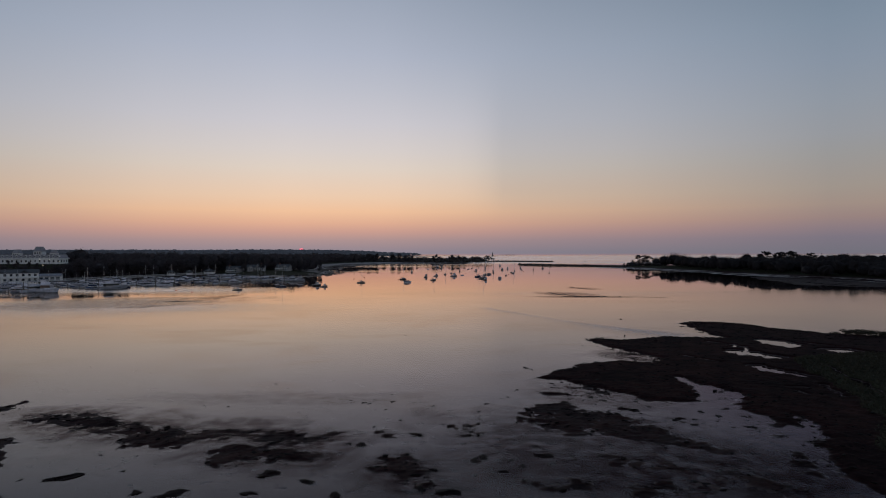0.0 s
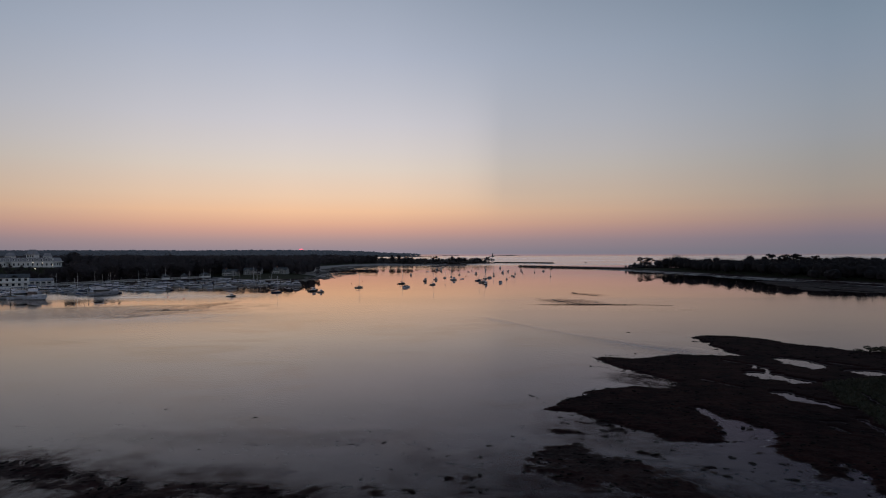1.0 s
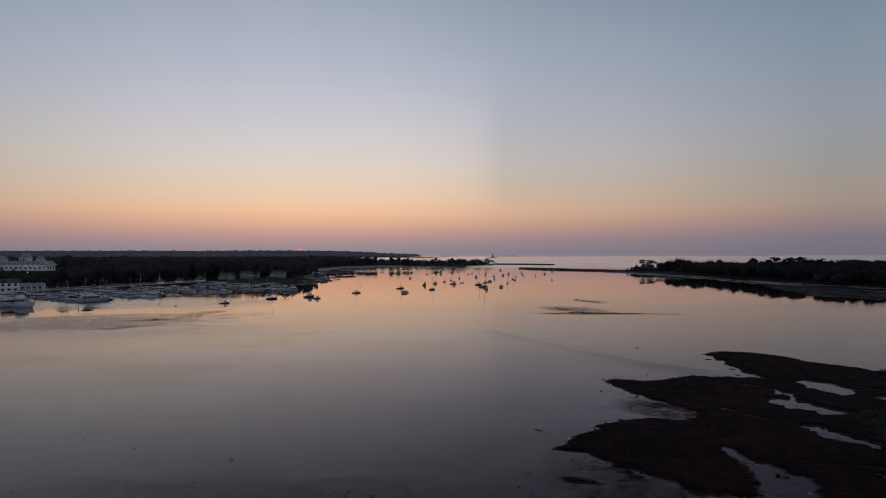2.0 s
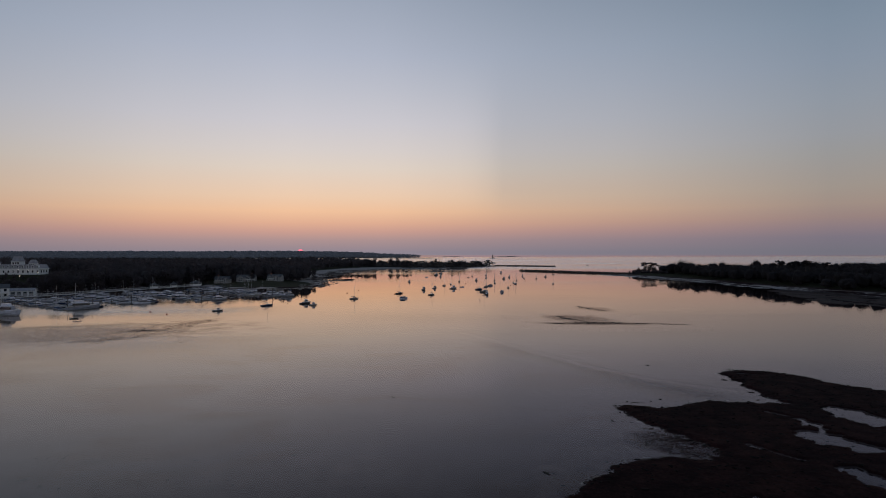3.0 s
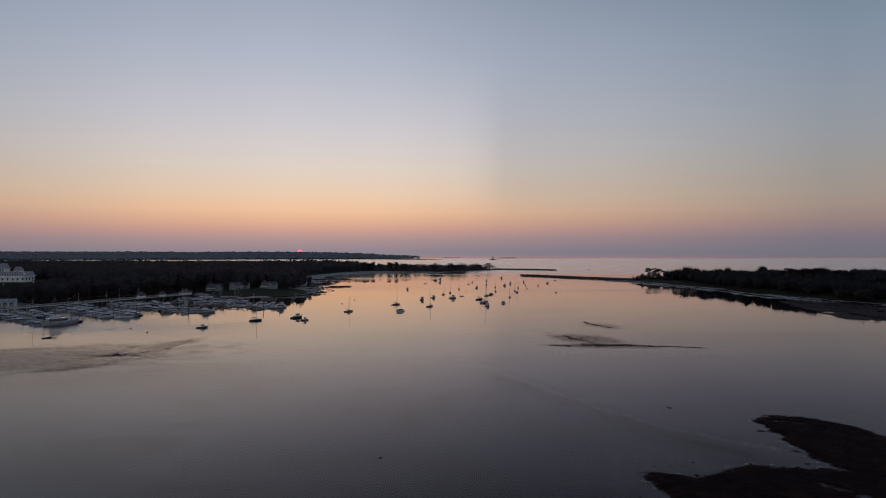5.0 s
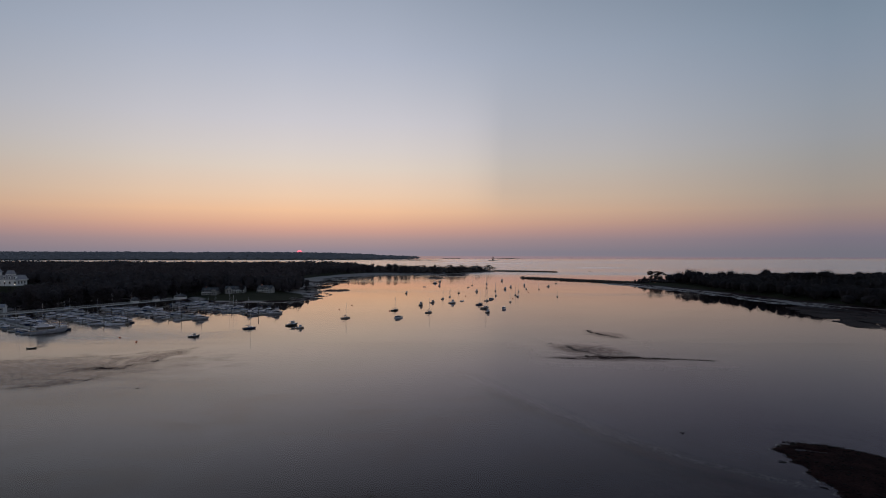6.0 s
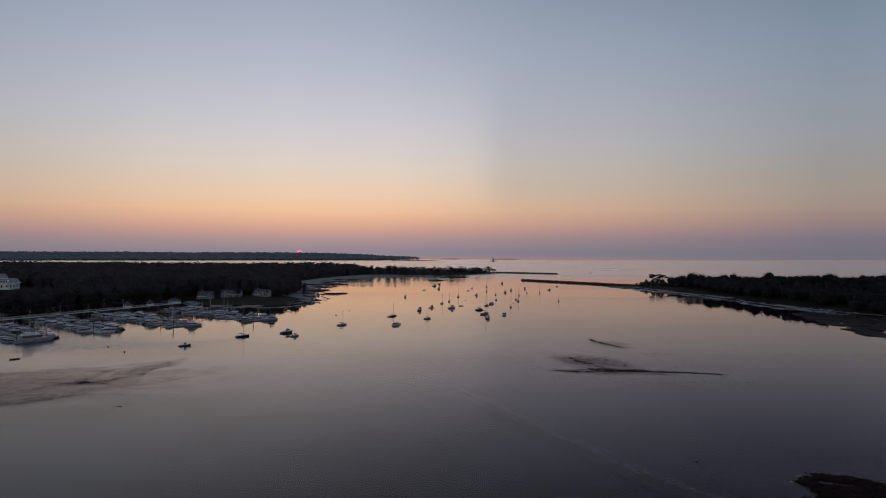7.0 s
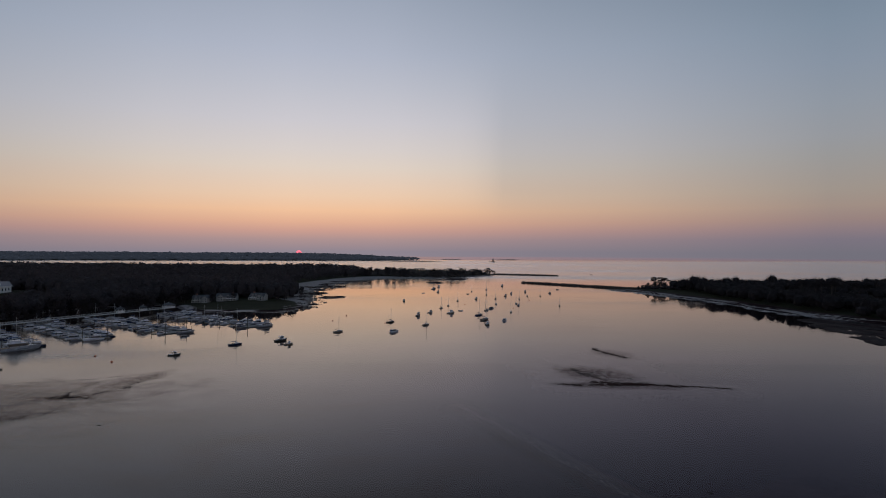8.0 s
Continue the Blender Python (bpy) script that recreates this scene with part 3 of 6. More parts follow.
# Thin weed under the surface: middle, half axes, turn, how much.
HAZES = [(-36, 87, 10, 3.6, -12, 0.47), (-12, 86, 7, 3.2, 10, 0.47), (2, 84, 9, 4, 15, 0.47), (-21, 82, 6, 2.5, 0, 0.45), (-36, 61, 8, 3, 8, 0.45), (5, 78, 6, 4, 20, 0.50), (38, 118, 8, 2.2, -30, 0.5),
         (24, 100, 7, 2, -20, 0.5), (-30, 68, 16, 6, -12, 0.52), (-17, 62, 9, 5, 0, 0.52), (-4, 58, 5, 7, 0, 0.55), (14, 58, 16, 8, 0, 0.72), (24, 64, 12, 8, -20, 0.78), (12, 74, 9, 8, 0, 0.72), (30, 54, 8, 5, -15, 0.74), (24, 83, 7, 5, -30, 0.66), (20, 74, 10, 6, -30, 0.74),
         (2, 70, 6, 5, 0, 0.52), (18, 88, 8, 4, -20, 0.55), (37, 121, 7, 6, -30, 0.85), (40, 117, 6, 4, -30, 0.9), (18, 97, 6, 6, -30, 0.6)]


def along(points, x, y):
    """Distance to a broken line."""
    best = np.full(np.shape(x), 1e9)
    for (ax, ay), (bx, by) in zip(points, points[1:]):
        t = np.clip(((x - ax) * (bx - ax) + (y - ay) * (by - ay)) / ((bx - ax) ** 2 + (by - ay) ** 2), 0, 1)
        best = np.minimum(best, np.hypot(x - ax - t * (bx - ax), y - ay - t * (by - ay)))
    return best


def near_shore(x, y):
    """Height and masks of the tidal flats under the start of the flight."""
    wx, wy = x + 0.7 * fbm(x, y, 5, 4, 91), y + 1.2 * fbm(x, y, 7, 4, 92)
    fray, fine, micro = fbm(x, y, 9, 5, 3, 0.6), fbm(x, y * 1.3, 2.4, 4, 11, 0.65), fbm(x, y * 1.2, 0.9, 3, 13, 0.65)
    grain = fbm(x, y, 0.55, 2, 15, 0.7)
    flat = -1.6 + 1.46 * step(150, 88, y - 22 * step(10, -30, x) + 14 * fbm(x, y, 30, 4, 5)) * step(-185, -110, x) * step(-62, -8, y) + 0.05 * fray + 0.035 * fine
    edge = fine + 0.5 * micro
    d = inside(BANK, wx, wy) + 0.4 * fray + 0.9 * edge + 0.7 * fbm(0.45 * (x + 0.4 * y), 1.3 * (y - 0.3 * x), 1.6, 3, 20, 0.65)
    bank = np.where(d > 0, 0.26 * step(-0.4, 1.6, d) + 0.25 * step(8, 40, d), np.clip(d * 0.055, -1.5, 0)) + 0.07 * fine + 0.06 * micro + 0.04 * grain
    z = np.maximum(flat, bank)
    weed = step(-1.2, 0.3, d)
    hole = 0 * x
    streak = fbm(0.30 * (x + 0.45 * y), 1.6 * (y - 0.2 * x), 2.4, 3, 19, 0.6)
    for outline in POOLS:
        hole = np.maximum(hole, step(-0.15, 0.35, 0.3 + inside(outline, wx, wy) + 0.6 * fine + 1.6 * streak + 0.5 * micro))
    for x0, y0, x1, y1, half in RUNNELS:
        hole = np.maximum(hole, step(-0.1, 0.3, 0.25 + half - along([(x0, y0), (x1, y1)], wx, wy) + 0.6 * streak + 0.2 * fine))
    wrack = step(5, 1, along([(70, 112), (64, 92), (60, 80)], x, y)) * step(0.30, 0.45, 0.6 * streak + 0.6 * fine)
    hole = np.maximum(hole, wrack)
    z = z * (1 - hole) + (-0.10 + 0.05 * fine + 0.05 * micro) * hole
    weed = weed * (1 - 0.7 * hole)
    for outline, rise, soft in MATS:
        q = inside(outline, wx, wy)
        m = step(-0.7 * soft, 1.1 * soft, q + soft * (0.6 * fray + 1.3 * fine + 0.8 * micro))
        lump = -0.15 + (0.085 + 0.17 * rise) * m + np.minimum(1, 2 * m) * (0.09 * fine + 0.08 * micro + 0.05 * grain)
        z = np.where(m > 0.02, np.maximum(z, lump), z)
        weed = np.maximum(weed, np.maximum(0.88 * m, 0.60 * step(-2.4 * soft, 0.4 * soft, q + soft * (0.9 * fray + 0.8 * fine))))
    for cx, cy, a, b, turn, most in HAZES:
        weed = np.maximum(weed, most * step(-0.6, 0.4, blob(wx, wy, cx, cy, a, b, turn) + 0.5 * fray + 0.35 * fine))
    speck = step(0.36, 0.52, fine * 0.7 + micro * 0.5 + 0.35 * fray) * step(100, 78, y) * step(-75, -55, x)
    drift = step(-0.05, 0.45, fbm(wx, wy * 2.2, 13, 4, 17, 0.6) + 0.35 * step(-15, 25, x) - 0.2) * step(118, 84, y)
    weed = np.maximum(np.maximum(weed, 0.75 * speck), (0.40 + 0.20 * step(6, 22, x)) * drift)
    rim = step(-9, -0.5, d) * step(60, 44, x) * step(0.16, 0.42, 0.6 * fine + 0.45 * micro + 0.35 * fray + 0.25 * streak) * step(0.12, 0.0, hole)
    z, weed = np.where(rim > 0.02, np.maximum(z, -0.14 + 0.22 * rim), z), np.maximum(weed, 0.9 * rim)
    z = z + 0.06 * speck
    ridge = along(RIDGE, wx, wy)
    z = np.maximum(z, -1.5 + 1.32 * step(9, 0, ridge))
    grass = step(-2, 4, inside(GRASS, wx, wy) + 3 * fray) * (1 - hole)
    return z + 0.18 * grass, dict(weed=weed, grass=grass, shingle=0.41 * step(5, 0, ridge))


# Dark weed lines on the bars off the marina: points, half width, how thick.
NORTH_LINES = [([(-190, 262), (-144, 274), (-119.8, 283.5), (-99, 299)], 0.9, 0.9), ([(-114.6, 260.8), (-115.8, 270.3), (-113.8, 279.9), (-107.6, 290.6), (-100, 297)], 1.2, 0.9),
               ([(-100, 297), (-101.5, 290.7), (-100.4, 280), (-101, 268), (-107.6, 259.4)], 1.3, 0.95), ([(-108, 255), (-101.4, 251.6), (-96, 251), (-87.8, 262), (-82, 268)], 1.1, 0.7),
               ([(-115.5, 256.2), (-111, 256), (-106.5, 255.6)], 2.6, 1.0), ([(-135, 238), (-122.7, 244), (-120, 250), (-113.5, 255)], 2.2, 0.7), ([(-122, 226), (-110.6, 234), (-105.5, 244)], 2.6, 0.85),
               ([(-110, 272), (-106, 276), (-104, 286)], 2.2, 0.6), ([(-170, 240), (-140, 252), (-125, 256)], 1.4, 0.6)]


def bar_north(x, y):
    """Sandbars off the marina that barely break the surface."""
    poly = [(-260, 255), (-149, 272), (-121, 285), (-99, 300), (-82, 308), (-76, 285), (-74, 258), (-95, 244), (-112, 216), (-160, 190), (-260, 170)]
    wx, wy = x + 3 * fbm(x, y, 16, 4, 25), y + 3.5 * fbm(x, y, 16, 4, 26)
    fray, fine = fbm(wx, wy * 2.0, 26, 5, 21, 0.6), fbm(wx, wy * 2.2, 7, 4, 23, 0.6)
    small = fbm(x, y * 1.6, 2.2, 3, 27, 0.7)
    d = inside(poly, wx, wy) + 6 * fray
    z = np.clip(-0.16 + np.where(d > 0, 0.010, 0.045) * d, -1.6, -0.06) + 0.03 * fray + 0.02 * fine + 0.015 * small
    weed = (0.42 + 0.16 * step(-0.2, 0.4, fray + 0.5 * fine)) * step(-5, 10, d)
    for points, half, thick in NORTH_LINES:
        q = half * (1 + 0.9 * fine + 0.6 * small) - along(points, wx, wy)
        m = step(-0.6 * half, 0.8 * half, q)
        z = np.where(m > 0.02, np.maximum(z, -0.13 + 0.125 * thick * m + 0.035 * fine + 0.055 * small), z)
        weed = np.maximum(weed, np.maximum(thick * m, 0.72 * thick * step(-2.6 * half, 0.2 * half, q)))
    return z, dict(weed=weed, grass=0 * x, shingle=0.0 * x)


# The bar in mid-channel: points, half width, how thick.
MIDDLE_LINES = [([(43.4, 279.6), (50, 277), (60, 278.6), (72, 277), (84, 275.4), (93, 273), (98, 271)], 2.1, 1.0), ([(56, 281), (64, 279.5), (74, 277.5), (82, 276)], 3.2, 1.0),
                ([(53, 304.5), (55.5, 298), (57.5, 290), (61, 284)], 2.6, 0.85), ([(45, 279), (54, 282), (60, 281)], 0.8, 0.7), ([(73.8, 357), (75, 347), (78, 339.5), (82.5, 331)], 1.5, 1.0),
                ([(76, 344), (80, 335), (85, 327)], 2.2, 0.55), ([(42, 315), (48, 311)], 3.0, 0.62), ([(60, 300), (62, 292), (68, 286)], 5.5, 0.66), ([(62, 272), (76, 270.5)], 1.2, 0.6), ([(62, 322), (70, 314)], 4.5, 0.54), ([(66, 300), (72, 290)], 4.5, 0.56)]


def bar_middle(x, y):
    """The thin bar and weed patches in mid-channel."""
    wx, wy = x + 1.5 * fbm(x, y, 9, 4, 35), y + 2.5 * fbm(x, y, 9, 4, 36)
    fray, fine = fbm(x, y * 1.3, 14, 5, 31, 0.6), fbm(x, y * 1.5, 3.2, 4, 33, 0.65)
    grain = fbm(x, y, 1.3, 3, 37, 0.7)
    z, weed = -1.6 + 0 * x, 0 * x
    for points, half, thick in MIDDLE_LINES:
        q = half * (1 + 0.5 * fine + 0.5 * grain) - along(points, wx, wy)
        m = step(-0.6 * half, 0.8 * half, q)
        wide, haze = step(-2.0 * half, 0.8 * half, q), step(-3.4 * half, 0.4 * half, q + 0.8 * half * fray)
        z = np.where(haze > 0.02, np.maximum(z, -0.4 + (0.28 + 0.14 * thick) * wide + 0.04 * fine + 0.08 * grain), z)
        weed = np.maximum(weed, np.maximum(thick * m, 0.66 * thick * haze))
    return z, dict(weed=weed, grass=0 * x, shingle=0 * x)


def north_land(x, y):
    fray, fine = fbm(x, y, 60, 4, 41, 0.55), fbm(x, y, 14, 4, 43, 0.6)
    d = inside(NORTH_SHORE, x, y) + 4 * fray + 1.5 * fine
    z = np.where(d > 0, 0.9 * step(0, 22, d) + 2.2 * step(18, 60, d) + 1.5 * step(80, 300, d), np.clip(d * 0.05, -1.6, 0)) + 0.10 * fine
    z = z + 7.5 * step(0.0, 0.6, blob(x, y, -395, 570, 110, 75))
    ledge = 0 * x
    for cx, cy, a, b, turn in ((-138, 838, 26, 9, 12), (-126, 724, 11, 5, 0), (-108, 664, 13, 5, -10), (-98, 672, 5, 4, 0), (-135, 665, 16, 8, 0),
                               (-8, 953, 13, 16, 30), (20, 1045, 34, 9, 20), (-140, 780, 18, 7, 10), (30, 1075, 30, 7, 30)):
        m = step(-0.05, 0.5, blob(x, y, cx, cy, a, b, turn) + 0.5 * fine)
        z, ledge = np.maximum(z, -0.6 + 1.7 * m), np.maximum(ledge, m)
    patchy = step(0.05, 0.4, fine + 0.5 * fray) * step(-8, 0, d) * step(40, 20, d)
    return z + 0.25 * patchy, dict(weed=np.maximum(0.9 * ledge, patchy), grass=step(11 + 31 * step(600, 650, y), 17 + 39 * step(600, 650, y), d + 4 * fray), shingle=step(0.0, 0.3, z) * (1 - 0.7 * patchy))


# The dark mudflat before the headland's beach.
MUDFLAT = [(266, 492), (250, 496), (235, 470), (221, 419), (216, 396), (215, 368), (228, 345), (300, 330), (300, 440)]


def south_land(x, y):
    fray, fine = fbm(x, y, 50, 4, 51, 0.55), fbm(x, y, 12, 4, 53, 0.6)
    d = inside(SOUTH_SHORE, x, y) + 5 * fray + 3 * fine
    z = np.where(d > 0, 0.55 * step(0, 26, d) + 2.0 * step(22, 46, d) + 5 * step(60, 260, d), np.clip(d * 0.03, -1.6, 0)) + 0.12 * fine
    near = step(520, 440, y)
    s = inside(SOUTH_SHORE, x, y) + 2.5 * fray
    streak = fbm(y, s * 7, 36, 5, 57, 0.6) + 0.35 * fbm(y, s * 5, 9, 3, 58)
    light = step(-0.26, 0.05, streak - 0.08 * near) * step(-1, 3, d) * step(30, 24, d)
    weed = (0.62 + 0.14 * near) * step(-4, 1, d) * step(34, 26, d) * (1 - light)
    mud = step(-2, 4, inside(MUDFLAT, x, y) + 7 * fray + 5 * fine + 4 * streak)
    z = np.where(mud > 0.02, np.maximum(z, -1.2 + 1.25 * mud + 0.14 * streak + 0.10 * fine), z)
    weed = np.maximum(weed, 0.85 * mud * (1 - light))
    return z - 0.05 * light * near, dict(weed=weed, grass=step(27, 34, d), shingle=light * 0.68)


def far_land(x, y):
    poly = [(-4200, 2250), (-2300, 2380), (-1833, 2600), (-1680, 2720), (-1240, 2840), (-800, 2930), (-490, 2970), (-240, 3120), (-100, 3420), (-330, 3700), (-1500, 4300), (-4200, 4300)]
    fray = fbm(x, y, 300, 4, 61, 0.5)
    d = inside(poly, x, y) + 30 * fray
    z = np.where(d > 0, 2 * step(0, 40, d) + (19 + 2 * step(-600, -2200, x)) * step(30, 420, d), np.clip(d * 0.05, -3, 0)) + 3 * fray * step(60, 300, d)
    return z, dict(weed=0 * x, grass=step(-5, 5, d), shingle=0 * x)


def sheet_patch(shape, x0, y0, x1, y1, cell):
    """Grid vertices, quads and masks of one stretch of ground, without what lies deep."""
    nx, ny = int((x1 - x0) / cell) + 1, int((y1 - y0) / cell) + 1
    gx, gy = np.meshgrid(np.linspace(x0, x1, nx), np.linspace(y0, y1, ny))
    x, y = gx.ravel(), gy.ravel()
    z, masks = shape(x, y)
    i = (np.arange(ny - 1)[:, None] * nx + np.arange(nx - 1)[None]).ravel()
    quads = np.stack([i, i + 1, i + nx + 1, i + nx], 1)
    quads = quads[z[quads].max(1) > -1.15]
    used = np.unique(quads)
    back = np.zeros(len(x), np.int64)
    back[used] = np.arange(len(used))
    return np.stack([x, y, z], 1)[used], back[quads], {k: v[used] for k, v in masks.items()}


def build_ground():
    verts, quads, masks, at = [], [], dict(weed=[], grass=[], shingle=[]), 0
    for args in ((near_shore, -88, 42, 76, 108, 0.27), (near_shore, 20, 108, 134, 196, 0.45), (near_shore, -190, 108, 20, 202, 1.1), (near_shore, -190, 42, -88, 108, 1.6), (near_shore, -190, -70, 134, 42, 2.0), (near_shore, 134, -70, 235, 30, 3.0), (near_shore, 76, 42, 134, 108, 1.2), (near_shore, 0, 196, 80, 260, 1.2), (near_shore, 134, 30, 235, 180, 2.5), (bar_north, -290, 130, -20, 365, 0.9), (bar_middle, 25, 256, 125, 372, 0.42),
                 (north_land, -430, 320, 240, 1460, 4.5), (north_land, -2000, 320, -430, 2000, 24), (south_land, 165.2, 140, 330, 880, 2.2), (south_land, 330, 140, 700, 880, 8.0),
                 (far_land, -3600, 2200, -60, 4300, 34)):
        v, q, m = sheet_patch(*args)
        verts.append(v)
        quads.append(q + at)
        at += len(v)
        for k in masks:
            masks[k].append(m[k])
    ob = link_mesh("ground", np.concatenate(verts), np.concatenate(quads), GROUND, attrs={k: np.concatenate(v) for k, v in masks.items()}, smooth=True)
    return tagged(ob, "dark weed-covered tidal flats, shingle beaches and low wooded land", "ground", kind="structure")


def disc(name, mat, z, rim, radius=4950.0, rings=120, around=160):
    """A round sheet out to the horizon; its far rim lifts by rim to fit the horizon the camera sees."""
    verts, quads = [], []
    for r in range(rings + 1):
        q = radius * (r / rings) ** 2
        for k in range(around):
            a = 2 * math.pi * k / around
            verts.append((q * math.cos(a), q * math.sin(a), z + rim * float(step(2400, radius, q))))
    for r in range(rings):
        for k in range(around):
            l = (k + 1) % around
            quads.append((r * around + k, (r + 1) * around + k, (r + 1) * around + l, r * around + l))
    return link_mesh(name, verts, quads, mat, smooth=True)


build_ground()
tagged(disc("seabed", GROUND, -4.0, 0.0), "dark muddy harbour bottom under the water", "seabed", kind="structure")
tagged(disc("water", WATER, 0.0, 6.0), "calm dawn-lit harbour water mirroring the sky", "water", kind="structure")


def build_sun():
    bm = bmesh.new()
    bmesh.ops.create_uvsphere(bm, u_segments=32, v_segments=16, radius=22.0)
    ob = part("sun", bm, SUNFACE, smooth=True)
    ob.location = (-0.2345 * 4700, 4750, 31.0)
    tagged(ob, "red rising sun half behind the far cape", "sun", kind="structure")


build_sun()


# ---- jetties, ledges and the lighthouse ----
def boulder_cloud(rng, centres, sizes):
    """Rough stones, joined: one jittered icosahedron each."""
    g = (1 + 5**0.5) / 2
    base = np.array([(-1, g, 0), (1, g, 0), (-1, -g, 0), (1, -g, 0), (0, -1, g), (0, 1, g), (0, -1, -g), (0, 1, -g), (g, 0, -1), (g, 0, 1), (-g, 0, -1), (-g, 0, 1)]) / 1.9
    tri = np.array([(0, 11, 5), (0, 5, 1), (0, 1, 7), (0, 7, 10), (0, 10, 11), (1, 5, 9), (5, 11, 4), (11, 10, 2), (10, 7, 6), (7, 1, 8),
                    (3, 9, 4), (3, 4, 2), (3, 2, 6), (3, 6, 8), (3, 8, 9), (4, 9, 5), (2, 4, 11), (6, 2, 10), (8, 6, 7), (9, 8, 1)])
    k = len(centres)
    v = base[None] * (1 + 0.28 * rng.standard_normal((k, 12, 1))) * np.asarray(sizes)[:, None, :]
    a = rng.uniform(0, 2 * np.pi, k)
    c, s = np.cos(a)[:, None], np.sin(a)[:, None]
    v = np.stack([v[..., 0] * c - v[..., 1] * s, v[..., 0] * s + v[..., 1] * c, v[..., 2]], -1) + np.asarray(centres)[:, None]
    return v.reshape(-1, 3), (tri[None] + 12 * np.arange(k)[:, None, None]).reshape(-1, 3)


def jetty(a, b, width, height, label, seed):
    rng = np.random.default_rng(seed)
    thing = empty("jetty", label, "jetty", "harbour jetties")
    a, b = np.array(a, float), np.array(b, float)
    along = (b - a) / np.linalg.norm(b - a)
    side = np.array([-along[1], along[0]])
    rows = 40
    verts, quads = [], []
    for i in range(rows + 1):
        mid = a + (b - a) * i / rows + side * rng.normal(0, 0.4)
        h = height * (0.85 + 0.15 * rng.random()) * min(1, 0.55 + min(i, rows - i) * 0.2)
        for off, z in ((-1, -1.5), (-0.35, h), (0.35, h), (1, -1.5)):
            verts.append((*(mid + side * off * width / 2), z))
    for i in range(rows):
        for j in range(3):
            quads.append((4 * i + j, 4 * i + j + 1, 4 * i + j + 5, 4 * i + j + 4))
    link_mesh("core", verts, quads, GRANITE, thing)
    k = int(np.linalg.norm(b - a) * 4)
    t, off = rng.random(k), rng.uniform(-1, 1, k)
    z = height * np.clip(1.35 * (1 - np.abs(off)), 0, 1) - 0.2
    pts = np.c_[a + (b - a) * t[:, None] + side * (off * width / 2)[:, None], z]
    v, f = boulder_cloud(rng, pts, rng.uniform(0.4, 0.9, (k, 3)))
    tagged(link_mesh("boulder_heap", v, f, GRANITE, thing), kind="stuff")
    return thing


jetty((106, 1287), (219, 1216), 9, 2.3, "low dark boulder jetty running out from the wooded point", 1)
jetty((120, 968), (252, 802), 8, 2.0, "long dark boulder jetty joined to the sandy headland", 2)


def lighthouse():
    thing = empty("lighthouse", "small dark granite lighthouse tower on a bare rock ledge", "lighthouse")
    bm = bmesh.new()
    rings = [(0, 4.2), (3, 3.9), (12, 3.0), (17.5, 2.6)]
    for (z0, r0), (z1, r1) in zip(rings, rings[1:]):
        tube((0, 0, z0), (0, 0, z1), r0, r1, 12, bm)
    part("tower", bm, ROCK, thing)
    part("gallery", tube((0, 0, 17.5), (0, 0, 18.1), 3.3, 3.3, 12), DARKHULL, thing)
    part("lantern_room", tube((0, 0, 18.1), (0, 0, 20.6), 1.6, 1.6, 10), TINTED, thing)
    part("cap", tube((0, 0, 20.6), (0, 0, 22.4), 1.9, 0.2, 10), DARKHULL, thing)
    thing.location, thing.scale = (226, 2788, 1.5), (0.75, 0.75, 0.75)
    return thing


lighthouse()


def skerry(x, y, a, b, h, seed, label="bare dark rock ledge breaking the surface"):
    """A low ledge: a ragged dome of rock."""
    rng = np.random.default_rng(seed)
    rings, around = 7, 26
    wob = 1 + 0.25 * np.interp(np.arange(around), np.arange(0, around + 1, 2), np.r_[w := rng.standard_normal(13), w[0]])
    verts, quads = [(x, y, h)], []
    for r in range(1, rings + 1):
        for k in range(around):
            q, ang = r / rings, 2 * math.pi * k / around
            s = q * wob[k]
            verts.append((x + a * s * math.cos(ang), y + b * s * math.sin(ang), h * (1 - q**1.5) * (1 + 0.35 * rng.standard_normal()) - 0.9 * q**3))
    for r in range(rings - 1):
        for k in range(around):
            l = (k + 1) % around
            quads.append((1 + r * around + k, 1 + (r + 1) * around + k, 1 + (r + 1) * around + l, 1 + r * around + l))
    bm = bmesh.new()
    vs = [bm.verts.new(v) for v in verts]
    for q in quads:
        bm.faces.new([vs[i] for i in q])
    for k in range(around):
        bm.faces.new((vs[0], vs[1 + k], vs[1 + (k + 1) % around]))
    return tagged(part("rock_ledge", bm, ROCK), label, "rock", "rock ledges")


skerry(226, 2790, 34, 26, 2.6, 5, "bare dark rock ledge under the lighthouse")
skerry(350, 3400, 110, 30, 3.5, 6)
skerry(-125, 2830, 160, 24, 3.2, 7)
skerry(60, 3480, 120, 30, 3.0, 8)
skerry(-330, 2930, 60, 20, 4.0, 9)
skerry(300, 1290, 6, 4, 0.8, 10)


